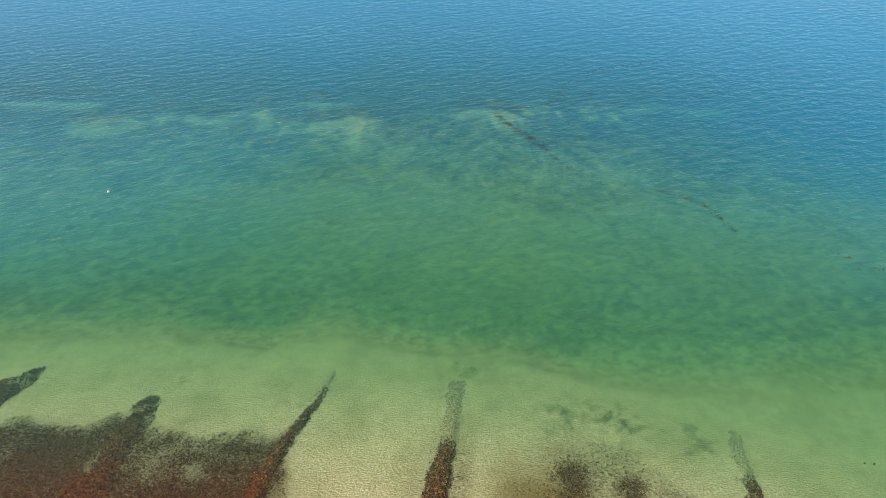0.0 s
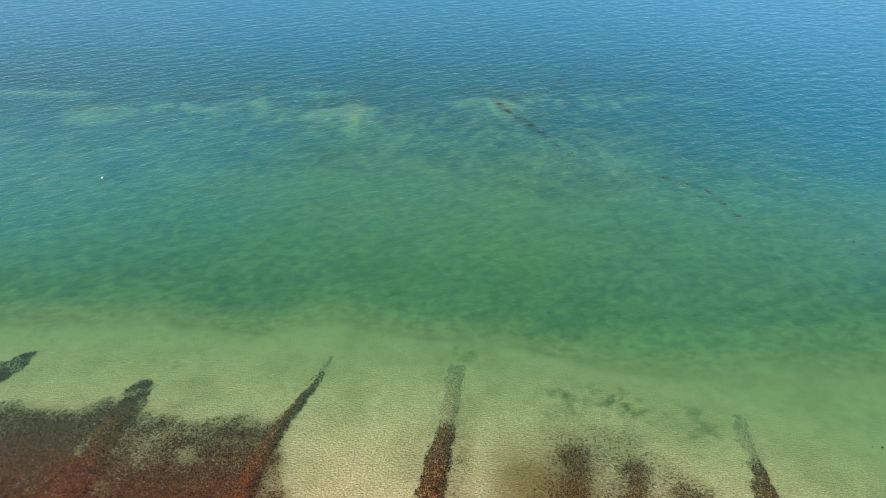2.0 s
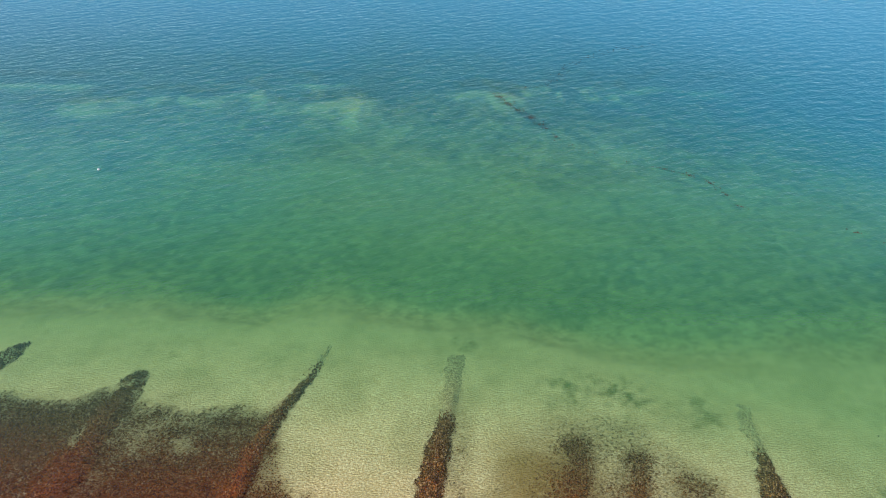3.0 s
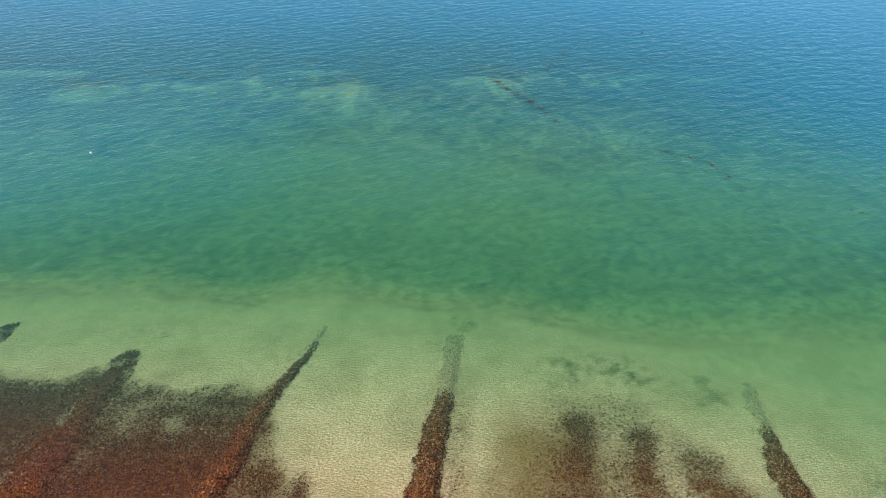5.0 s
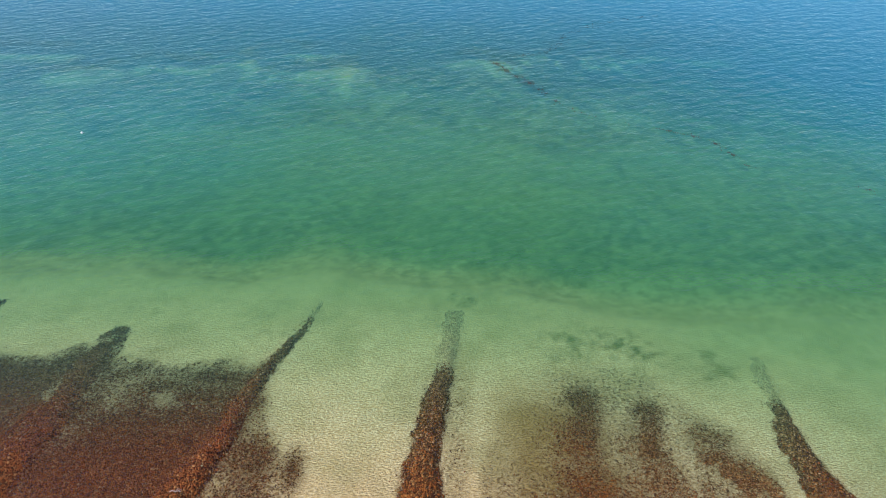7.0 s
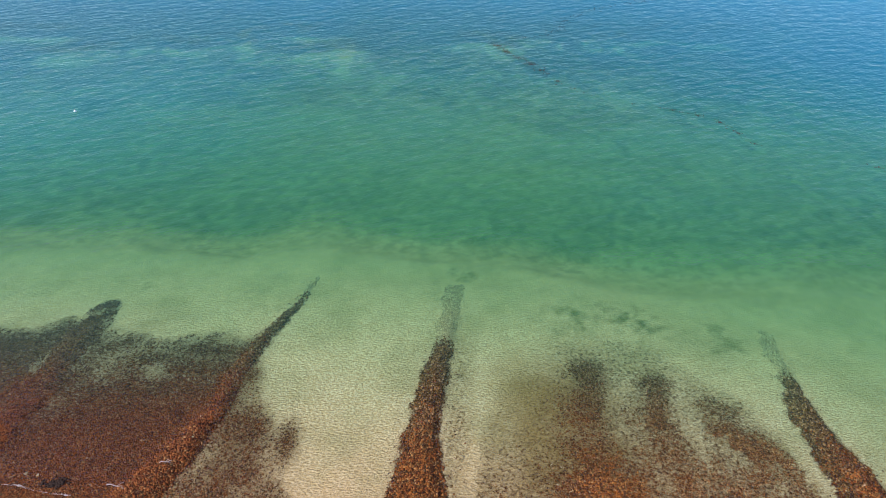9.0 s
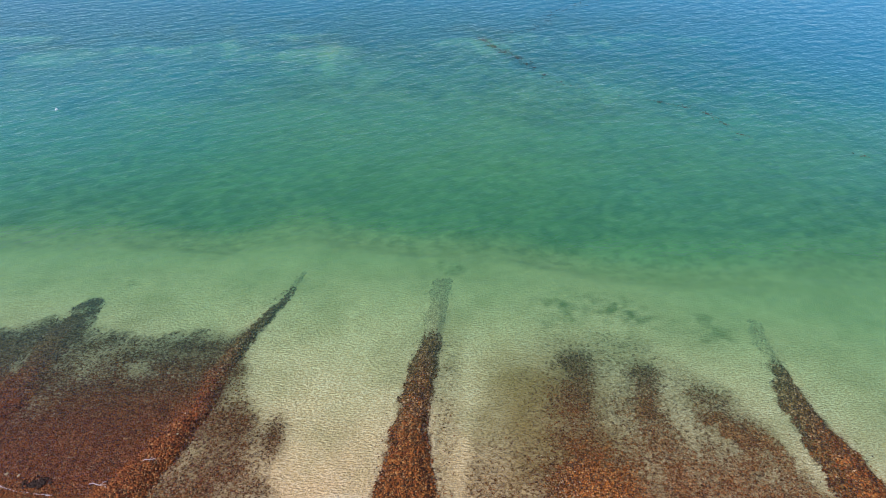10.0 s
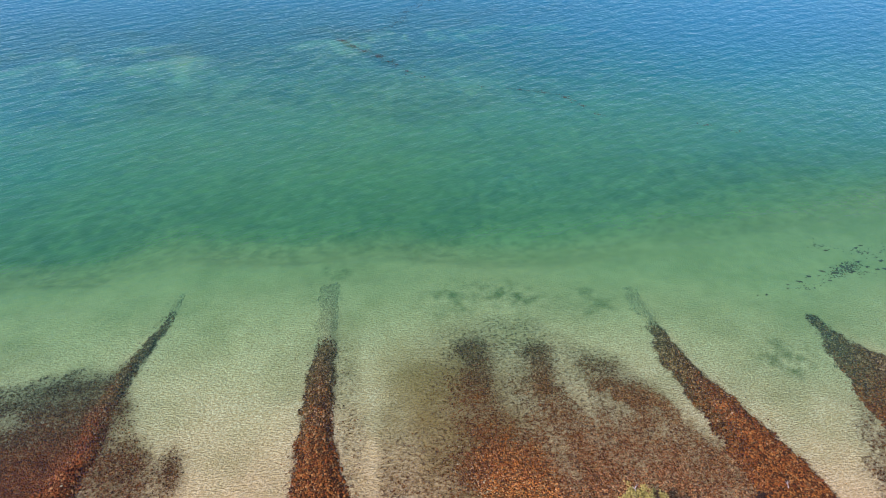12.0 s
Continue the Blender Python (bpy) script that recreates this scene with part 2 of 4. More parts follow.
def weed_cover(x, y):
    """Dark algae and water weed on the bed."""
    x, y = chart(x, y)
    past = past_drop(x, y)
    n = fbm(x * 0.16, y * 0.16, 61, 4)
    m = fbm(x * 0.7, y * 0.55, 62, 4)
    w = smooth(0.2, 3.6, past + 1.0 * n) * (0.30 - 0.12 * smooth(6, 16, past) + 0.05 * n + 0.10 * m)
    w = np.maximum(w, smooth(29, 42, y + 2 * n) * np.clip(0.04 + 0.07 * n + 0.09 * m, 0, 0.5))
    far = smooth(14, 38, past + 4 * n) * np.clip(0.50 + 0.40 * m, 0, 1) + 0.35 * smooth(36, 50, past)
    spots = pale_spots(x, y, m)
    w = np.maximum(w, far * (1 - spots)) * (1 - 0.9 * spots)
    bx, by = x + 0.7 * fbm(x * 0.5, y * 0.5, 65, 3), y + 0.6 * fbm(x * 0.5, y * 0.5, 66, 3)
    for sx, sy, r, a in ((33, 113, 7, 0.9), (9.4, 36.4, 3.0, 0.55), (12.8, 35.9, 2.3, 0.8), (15.6, 35.2, 1.6, 0.4), (18.3, 35.2, 1.3, 0.7), (18.5, 33.4, 1.5, 0.8), (13.0, 33.4, 2.4, 0.25), (1.9, 41.2, 1.3, 0.6), (-0.4, 38.6, 0.9, 0.5), (27.6, 26.4, 2.4, 0.75), (-11.6, 37.5, 1.0, 0.35), (-20.5, 40.0, 0.8, 0.7), (4.5, 33.5, 2.2, 0.2), (10, 34, 3, 0.2)):
        w = np.maximum(w, a * 0.62 * np.exp(-(((bx - sx) / r) ** 2 + ((by - sy) / (r * 0.7)) ** 2)) * np.clip(0.85 + 0.9 * fbm(x * 2.2, y * 2.2, 67, 4), 0, 1.8))
    return np.clip(w, 0, 1)


# ---- materials ----
def material(name):
    mat = bpy.data.materials.new(name)
    mat.use_nodes = True
    nt = mat.node_tree
    nt.nodes.clear()
    out = nt.nodes.new("ShaderNodeOutputMaterial")
    return mat, nt, out


def node(nt, kind, links=(), **values):
    n = nt.nodes.new(kind)
    for key, value in values.items():
        if key in ("operation", "blend_type", "data_type", "attribute_name", "noise_dimensions", "feature", "distance"):
            setattr(n, key, value)
        else:
            n.inputs[key.replace("_", " ")].default_value = value
    for key, source in links:
        nt.links.new(source, n.inputs[key])
    return n


def ramp(nt, fac, stops):
    n = nt.nodes.new("ShaderNodeValToRGB")
    while len(n.color_ramp.elements) < len(stops):
        n.color_ramp.elements.new(0.5)
    for e, (p, c) in zip(n.color_ramp.elements, stops):
        e.position, e.color = p, (*c, 1)
    nt.links.new(fac, n.inputs["Fac"])
    return n.outputs["Color"]


def mixed(nt, fac, a, b):
    n = nt.nodes.new("ShaderNodeMix")
    n.data_type = "RGBA"
    for key, v in ((0, fac), (6, a), (7, b)):
        if isinstance(v, tuple):
            n.inputs[key].default_value = (*v, 1)
        elif isinstance(v, float):
            n.inputs[key].default_value = v
        else:
            nt.links.new(v, n.inputs[key])
    return n.outputs[2]


def math_node(nt, op, a, b=0.0, clamp=False):
    n = nt.nodes.new("ShaderNodeMath")
    n.operation, n.use_clamp = op, clamp
    for k, v in ((0, a), (1, b)):
        if isinstance(v, (int, float)):
            n.inputs[k].default_value = v
        else:
            nt.links.new(v, n.inputs[k])
    return n.outputs[0]


def noise_tex(nt, vec, scale, detail=4.0, rough=0.55, stretch=None, turn=0.0):
    if stretch:
        mp = nt.nodes.new("ShaderNodeMapping")
        mp.vector_type = "TEXTURE"
        mp.inputs["Rotation"].default_value = (0, 0, radians(turn))
        mp.inputs["Scale"].default_value = tuple(1 / v for v in stretch)
        nt.links.new(vec, mp.inputs["Vector"])
        vec = mp.outputs["Vector"]
    n = node(nt, "ShaderNodeTexNoise", [("Vector", vec)], Scale=scale, Detail=detail, Roughness=rough)
    return n.outputs["Fac"]


def bed_material():
    mat, nt, out = material("lake_bed")
    pos = nt.nodes.new("ShaderNodeNewGeometry").outputs["Position"]
    cover = nt.nodes.new("ShaderNodeAttribute")
    cover.attribute_name = "gravel"
    weed = nt.nodes.new("ShaderNodeAttribute")
    weed.attribute_name = "weed"
    fine = noise_tex(nt, pos, 7.5, 4, 0.7, (0.75, 1.4, 1.0), 8)
    broad = noise_tex(nt, pos, 0.35, 4)
    sand = mixed(nt, broad, (0.70, 0.515, 0.285), (0.83, 0.63, 0.38))
    patchy = noise_tex(nt, pos, 1.3, 4, 0.6)
    sand = mixed(nt, math_node(nt, "MULTIPLY", math_node(nt, "SUBTRACT", patchy, 0.3), 0.9, True), sand, (0.38, 0.32, 0.16))
    up = nt.nodes.new("ShaderNodeSeparateXYZ")
    nt.links.new(pos, up.inputs[0])
    shoal = math_node(nt, "ADD", math_node(nt, "MULTIPLY", up.outputs[2], 0.6), 1.0, True)
    sand = mixed(nt, 0.2, sand, (0.50, 0.39, 0.22))
    # Bright flecks of sand ripples and wave-focused light, put into the sand's colour.
    caustic_flecks = math_node(nt, "MULTIPLY", math_node(nt, "MULTIPLY", math_node(nt, "SUBTRACT", fine, 0.47), 12.0, True), shoal)
    sand = mixed(nt, caustic_flecks, sand, (0.95, 0.83, 0.58))
    wet = math_node(nt, "ADD", math_node(nt, "MULTIPLY", up.outputs[2], 2.6), 1.0, True)
    sand = mixed(nt, math_node(nt, "MULTIPLY", wet, 0.6), sand, mixed(nt, fine, (0.48, 0.32, 0.14), (0.84, 0.62, 0.34)))
    stain = noise_tex(nt, pos, 0.22, 4, 0.6)
    sand = mixed(nt, math_node(nt, "MULTIPLY", math_node(nt, "SUBTRACT", stain, 0.45), 2.2, True), sand, (0.40, 0.35, 0.17))
    # Cells of light and dark that waves throw on the deep bed, painted in.
    caustic_mottle = noise_tex(nt, pos, 0.95, 3, 0.6, (0.9, 1.1, 1.0), 20)
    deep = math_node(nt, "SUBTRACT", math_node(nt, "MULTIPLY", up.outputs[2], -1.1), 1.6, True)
    sand = mixed(nt, math_node(nt, "MULTIPLY", math_node(nt, "MULTIPLY", math_node(nt, "SUBTRACT", caustic_mottle, 0.42), 4.5, True), math_node(nt, "ADD", math_node(nt, "MULTIPLY", deep, 0.55), 0.04)), sand, (0.14, 0.17, 0.07))
    cells = node(nt, "ShaderNodeTexVoronoi", [("Vector", pos)], Scale=11.0)
    pick = nt.nodes.new("ShaderNodeSeparateColor")
    nt.links.new(cells.outputs["Color"], pick.inputs[0])
    gravel = ramp(nt, pick.outputs[0], [(0.0, (0.0936, 0.0338, 0.0084)), (0.45, (0.234, 0.0788, 0.0154)), (0.8, (0.3588, 0.1425, 0.0315)), (1.0, (0.4836, 0.2925, 0.112))])
    grown = ramp(nt, pick.outputs[0], [(0.0, (0.07, 0.048, 0.017)), (0.6, (0.19, 0.125, 0.042)), (1.0, (0.38, 0.28, 0.13))])
    mossy = nt.nodes.new("ShaderNodeAttribute")
    mossy.attribute_name = "mossy"
    redness = nt.nodes.new("ShaderNodeAttribute")
    redness.attribute_name = "redness"
    red = ramp(nt, pick.outputs[0], [(0.0, (0.0936, 0.024, 0.0056)), (0.45, (0.2262, 0.0562, 0.0105)), (0.8, (0.3276, 0.0975, 0.0182)), (1.0, (0.4368, 0.225, 0.084))])
    gravel = mixed(nt, redness.outputs["Fac"], gravel, red)
    gravel = mixed(nt, mossy.outputs["Fac"], gravel, grown)
    # Dark patches by noise stand in for shaded crevices in the gravel.
    lumps = noise_tex(nt, pos, 2.4, 3, 0.65)
    gravel = mixed(nt, math_node(nt, "MULTIPLY", math_node(nt, "SUBTRACT", lumps, 0.50), 4.0, True), gravel, mixed(nt, 0.6, (0.05, 0.024, 0.010), gravel))
    # Shade in the gaps between pebbles, put into the gravel's colour.
    gap_shade = math_node(nt, "MULTIPLY", math_node(nt, "SUBTRACT", cells.outputs["Distance"], 0.45), 3.0, True)
    gravel = mixed(nt, gap_shade, gravel, (0.075, 0.040, 0.020))
    spread = noise_tex(nt, pos, 5.0, 5, 0.8)
    g = math_node(nt, "ADD", cover.outputs["Fac"], math_node(nt, "MULTIPLY", math_node(nt, "SUBTRACT", spread, 0.5), 3.6))
    g = math_node(nt, "MULTIPLY", math_node(nt, "SUBTRACT", g, 0.28), 1.9, True)
    g = math_node(nt, "MULTIPLY", g, math_node(nt, "MULTIPLY", cover.outputs["Fac"], 7.0, True))
    film = nt.nodes.new("ShaderNodeAttribute")
    film.attribute_name = "film"
    sand = mixed(nt, film.outputs["Fac"], sand, mixed(nt, fine, (0.21, 0.135, 0.040), (0.50, 0.35, 0.135)))
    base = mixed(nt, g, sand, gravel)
    tuft = noise_tex(nt, pos, 1.1, 5, 0.65, (1.0, 0.75, 1.0))
    algae = ramp(nt, noise_tex(nt, pos, 1.7, 3), [(0.3, (0.045, 0.095, 0.018)), (0.7, (0.10, 0.16, 0.036))])
    w = math_node(nt, "ADD", weed.outputs["Fac"], math_node(nt, "MULTIPLY", math_node(nt, "SUBTRACT", tuft, 0.5), 1.7))
    w = math_node(nt, "MULTIPLY", w, 1.0, True)
    w = math_node(nt, "MULTIPLY", w, math_node(nt, "MULTIPLY", weed.outputs["Fac"], 3.0, True), True)
    base = mixed(nt, w, base, algae)
    ripples = noise_tex(nt, pos, 6.0, 3, 0.6, (0.8, 1.35, 1.0), 8)
    height = math_node(nt, "MULTIPLY", math_node(nt, "ADD", ripples, math_node(nt, "MULTIPLY", fine, 0.5)), shoal)
    height = math_node(nt, "SUBTRACT", height, math_node(nt, "MULTIPLY", math_node(nt, "MULTIPLY", cells.outputs["Distance"], g), 0.8))
    bump = node(nt, "ShaderNodeBump", [("Height", height)], Strength=1.0, Distance=0.21)
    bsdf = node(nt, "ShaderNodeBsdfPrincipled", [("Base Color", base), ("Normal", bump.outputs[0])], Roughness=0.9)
    bsdf.inputs["Specular IOR Level"].default_value = 0.15
    nt.links.new(bsdf.outputs[0], out.inputs["Surface"])
    return mat


# Clear lake water: the loss of light with the depth of water under each place is put into the
# surface's tint, and the little blue-green light that water scatters into a diffuse colour.
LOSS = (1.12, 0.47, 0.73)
INSHORE = (0.035, 0.205, 0.128)      # scattered green light put into the colour of the shallows
OFFSHORE_SKY = (0.0, 0.30, 0.485)       # blue of open water and of reflected sky, put into the colour
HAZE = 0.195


def water_material():
    mat, nt, out = material("lake_water")
    pos = nt.nodes.new("ShaderNodeNewGeometry").outputs["Position"]
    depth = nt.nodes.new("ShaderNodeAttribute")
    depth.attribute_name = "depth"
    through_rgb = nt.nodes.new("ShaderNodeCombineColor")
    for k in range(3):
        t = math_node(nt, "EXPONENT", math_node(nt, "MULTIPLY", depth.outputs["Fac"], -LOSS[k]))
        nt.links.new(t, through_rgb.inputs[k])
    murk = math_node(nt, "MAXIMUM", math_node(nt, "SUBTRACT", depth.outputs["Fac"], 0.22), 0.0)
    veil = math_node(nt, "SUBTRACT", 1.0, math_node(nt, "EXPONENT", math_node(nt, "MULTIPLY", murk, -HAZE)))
    blue_share = nt.nodes.new("ShaderNodeAttribute")
    blue_share.attribute_name = "offshore_sky"
    out_there = blue_share.outputs["Fac"]
    body_rgb = mixed(nt, veil, (0.0, 0.0, 0.0), mixed(nt, out_there, INSHORE, OFFSHORE_SKY))
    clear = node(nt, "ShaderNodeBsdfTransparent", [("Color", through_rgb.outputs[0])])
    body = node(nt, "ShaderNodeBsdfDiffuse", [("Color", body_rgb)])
    both = nt.nodes.new("ShaderNodeAddShader")
    nt.links.new(clear.outputs[0], both.inputs[0])
    nt.links.new(body.outputs[0], both.inputs[1])
    wind = noise_tex(nt, pos, 0.7, 3, 0.5, (0.6, 1.15, 1.0), 22)
    small = noise_tex(nt, pos, 2.4, 2, 0.5, (0.6, 1.2, 1.0), 16)
    gusts = noise_tex(nt, pos, 0.03, 2)
    height = math_node(nt, "ADD", wind, math_node(nt, "MULTIPLY", small, 0.24))
    height = math_node(nt, "MULTIPLY", height, math_node(nt, "ADD", gusts, 0.45))
    lively = math_node(nt, "MULTIPLY", out_there, 1.3, True)
    height = math_node(nt, "MULTIPLY", height, math_node(nt, "ADD", math_node(nt, "MULTIPLY", lively, math_node(nt, "SUBTRACT", 1.0, math_node(nt, "MULTIPLY", out_there, 0.4))), 0.5))
    bump = node(nt, "ShaderNodeBump", [("Height", height)], Strength=0.7, Distance=0.34)
    gloss = node(nt, "ShaderNodeBsdfGlossy", [("Normal", bump.outputs[0])], Roughness=0.28)
    fres = node(nt, "ShaderNodeFresnel", [("Normal", bump.outputs[0])], IOR=1.35)
    mix = nt.nodes.new("ShaderNodeMixShader")
    nt.links.new(fres.outputs[0], mix.inputs[0])
    nt.links.new(both.outputs[0], mix.inputs[1])
    nt.links.new(gloss.outputs[0], mix.inputs[2])
    nt.links.new(mix.outputs[0], out.inputs["Surface"])
    return mat


def stone_material(name, stops, wet=0.75):
    mat, nt, out = material(name)
    geo = nt.nodes.new("ShaderNodeNewGeometry")
    info = nt.nodes.new("ShaderNodeObjectInfo")
    pick = math_node(nt, "FRACT", math_node(nt, "ADD", geo.outputs["Random Per Island"], info.outputs["Random"]))
    tone = ramp(nt, pick, stops)
    patch = noise_tex(nt, geo.outputs["Position"], 0.5, 3)
    tone = mixed(nt, math_node(nt, "MULTIPLY", patch, 0.3), tone, stops[1][1])
    # Noise puts shaded crevices and lighter groups of stones into the colour.
    clump = noise_tex(nt, geo.outputs["Position"], 2.4, 3, 0.65)
    shade = tuple(c * 0.3 for c in stops[1][1])
    tone = mixed(nt, math_node(nt, "MULTIPLY", math_node(nt, "SUBTRACT", clump, 0.50), 4.5, True), tone, mixed(nt, 0.5, shade, tone))
    tone = mixed(nt, math_node(nt, "MULTIPLY", math_node(nt, "SUBTRACT", 0.44, clump), 5.0, True), tone, mixed(nt, 0.35, tone, stops[-1][1]))
    speck = noise_tex(nt, geo.outputs["Position"], 22.0, 3)
    tone = mixed(nt, math_node(nt, "MULTIPLY", speck, 0.3), tone, (0.035, 0.018, 0.01))
    bump = node(nt, "ShaderNodeBump", [("Height", speck)], Strength=0.4, Distance=0.03)
    bsdf = node(nt, "ShaderNodeBsdfPrincipled", [("Base Color", tone), ("Normal", bump.outputs[0])], Roughness=wet)
    bsdf.inputs["Specular IOR Level"].default_value = 0.2
    nt.links.new(bsdf.outputs[0], out.inputs["Surface"])
    return mat


def plain_material(name, color, rough=0.6, vary=0.3, scale=12.0):
    mat, nt, out = material(name)
    geo = nt.nodes.new("ShaderNodeNewGeometry")
    n = noise_tex(nt, geo.outputs["Position"], scale, 3)
    dark = tuple(c * 0.5 for c in color)
    tone = mixed(nt, math_node(nt, "MULTIPLY", n, vary * 2), color, dark)
    r = math_node(nt, "MULTIPLY", geo.outputs["Random Per Island"], vary)
    tone = mixed(nt, r, tone, dark)
    bsdf = node(nt, "ShaderNodeBsdfPrincipled", [("Base Color", tone)], Roughness=rough)
    nt.links.new(bsdf.outputs[0], out.inputs["Surface"])
    return mat


M_BED = bed_material()
M_WATER = water_material()
M_RUST = stone_material("rusty_cobble", [(0.0, (0.0108, 0.0038, 0.0012)), (0.25, (0.1107, 0.0299, 0.0052)), (0.6, (0.2985, 0.0863, 0.0125)), (0.88, (0.4302, 0.1518, 0.028)), (1.0, (0.5004, 0.2445, 0.072))])
M_DARK = stone_material("algae_grown_cobble", [(0.0, (0.0245, 0.0112, 0.0033)), (0.4, (0.1245, 0.0597, 0.016)), (0.75, (0.2919, 0.1532, 0.047)), (0.92, (0.4439, 0.2569, 0.1172)), (1.0, (0.6922, 0.4575, 0.2645))])
M_RED = stone_material("red_brown_cobble", [(0.0, (0.0085, 0.0023, 0.0011)), (0.3, (0.1289, 0.0284, 0.0057)), (0.65, (0.322, 0.0788, 0.0144)), (0.9, (0.444, 0.1497, 0.0304)), (1.0, (0.5476, 0.2955, 0.1137))])
M_ORANGE = stone_material("orange_cobble", [(0.0, (0.0409, 0.0123, 0.0024)), (0.25, (0.2456, 0.0649, 0.0082)), (0.6, (0.5789, 0.1713, 0.0215)), (0.88, (0.8253, 0.3188, 0.0572)), (1.0, (0.9128, 0.5175, 0.1737))])
M_PALE = stone_material("pale_cobble", [(0.0, (0.36, 0.29, 0.16)), (0.4, (0.46, 0.38, 0.22)), (0.75, (0.56, 0.47, 0.28)), (1.0, (0.72, 0.62, 0.40))], 0.8)
M_BROWN = stone_material("brown_cobble", [(0.0, (0.045, 0.016, 0.006)), (0.3, (0.23, 0.082, 0.024)), (0.6, (0.43, 0.165, 0.053)), (0.88, (0.60, 0.28, 0.10)), (1.0, (0.80, 0.50, 0.24))])
M_WEED = plain_material("floating_weed", (0.06, 0.026, 0.026), 0.6)
M_TUFT = plain_material("dark_water_weed", (0.13, 0.045, 0.012), 0.7)
M_FLOAT = plain_material("white_float", (0.8, 0.8, 0.78), 0.4, 0.05)
M_BARK = plain_material("bark", (0.16, 0.11, 0.08), 0.9)
M_LEAF = plain_material("shrub_leaf", (0.60, 0.46, 0.10), 0.55, 0.75, 3.0)
M_TWIG = plain_material("bare_twig", (0.72, 0.62, 0.64), 0.8)
M_WOOD = plain_material("driftwood", (0.52, 0.40, 0.36), 0.85)


# ---- meshes ----
def mesh_object(name, verts, faces, mat, parent=None):
    me = bpy.data.meshes.new(name)
    me.from_pydata(verts, [], faces)
    me.materials.append(mat)
    ob = new(name, me)
    ob.parent = parent
    return ob


def sheet(name, xs, ys, height, mat, attributes):
    """A height field on a grid, as one mesh, with named values on its points."""
    gx, gy = np.meshgrid(np.array(xs, float), np.array(ys, float))
    x, y = gx.ravel(), gy.ravel()
    z = height(x, y)
    nx, ny = len(xs), len(ys)
    i = (np.arange(ny - 1)[:, None] * nx + np.arange(nx - 1)[None, :]).ravel()
    quads = np.stack([i, i + 1, i + nx + 1, i + nx], 1).astype(np.int32)
    me = bpy.data.meshes.new(name)
    me.vertices.add(len(x))
    me.vertices.foreach_set("co", np.stack([x, y, z], 1).ravel())
    me.loops.add(quads.size)
    me.loops.foreach_set("vertex_index", quads.ravel())
    me.polygons.add(len(quads))
    me.polygons.foreach_set("loop_start", np.arange(0, quads.size, 4, dtype=np.int32))
    me.polygons.foreach_set("use_smooth", np.ones(len(quads), bool))
    me.update(calc_edges=True)
    for key, fn in attributes.items():
        me.attributes.new(key, "FLOAT", "POINT").data.foreach_set("value", np.asarray(fn(x, y), np.float32))
    me.materials.append(mat)
    return new(name, me)


def spaced(*spans):
    """Grid lines from spans of (start, end, step)."""
    out = []
    for a, b, s in spans:
        out += list(np.arange(a, b - 1e-6, s))
    return out + [spans[-1][1]]


def gravel_cover(x, y):
    total = np.zeros_like(x)
    for name in BANKS:
        c, _ = bank_cover(name, x, y)
        end = {"middle": 34.6, "right": 31.6, "middle_left": 38.6}.get(name, 60.0)
        total = np.maximum(total, c * smooth(end + 0.6, end - 0.8, y))
    for k, f in enumerate(field_cover(x, y)):
        f = f * (0.35 if k == 4 else 1.0)
        total = np.maximum(total, 0.92 * f ** 0.7 * (1 - 0.35 * smooth(10, 6, x) * (x > 1.8) * smooth(23, 27, y)))
    return total


def film_cover(x, y):
    """Brown film of algae on the sand between the stones."""
    f = field_cover(x, y)
    open_side = 1 - 0.55 * smooth(8, 12, x)
    soft = smooth(2.0, 5.4, x + 0.5 * fbm(x, y * 0.5, 94, 3)) * smooth(13, 9, x) * smooth(35.0, 29.5, y + 0.8 * fbm(x * 0.7, y * 0.7, 93, 3)) * (0.92 + 0.25 * fbm(x * 0.6, y * 0.6, 97, 3))
    return np.clip(0.95 * np.maximum(f[3] ** 0.5, soft) * open_side + 0.55 * f[1] ** 0.6 + 0.5 * f[0] ** 0.6 + 0.85 * f[2] ** 0.6 + 0.55 * f[4] ** 0.6, 0, 0.92)


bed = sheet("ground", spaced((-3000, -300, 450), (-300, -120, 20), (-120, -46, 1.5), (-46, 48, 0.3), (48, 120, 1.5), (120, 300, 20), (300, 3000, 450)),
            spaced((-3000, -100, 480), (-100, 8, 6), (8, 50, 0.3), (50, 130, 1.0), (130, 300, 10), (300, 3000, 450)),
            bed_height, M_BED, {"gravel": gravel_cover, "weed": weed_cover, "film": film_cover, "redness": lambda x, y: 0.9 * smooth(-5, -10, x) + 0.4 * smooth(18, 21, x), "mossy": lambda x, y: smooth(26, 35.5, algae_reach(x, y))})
tagged(bed, "pale sandy lake bed and stony beach with dark weed patches", "lake bed", kind="structure")


def wave_height(x, y):
    """Small wind waves that run in towards the shore."""
    a = 0.0
    for k, (length, angle, amp) in enumerate(((2.6, 122, 0.014), (2.0, 104, 0.010), (3.3, 134, 0.012), (1.7, 92, 0.006), (2.2, 146, 0.009), (4.5, 115, 0.011))):
        c, s = math.cos(radians(angle)), math.sin(radians(angle))
        ph = 1.6 * fbm(x * 0.06 + 3 * k, y * 0.06, 70 + k, 2)
        a = a + amp * np.sin(2 * np.pi * (x * c + y * s) / length + 3.0 * ph) * (0.6 + 0.6 * fbm(x * 0.09, y * 0.09 + 5 * k, 80 + k, 2))
    near = smooth(42, 70, y) * 0.42 + 0.13
    return a * near * smooth(200, 150, np.abs(x)) * smooth(320, 240, y)


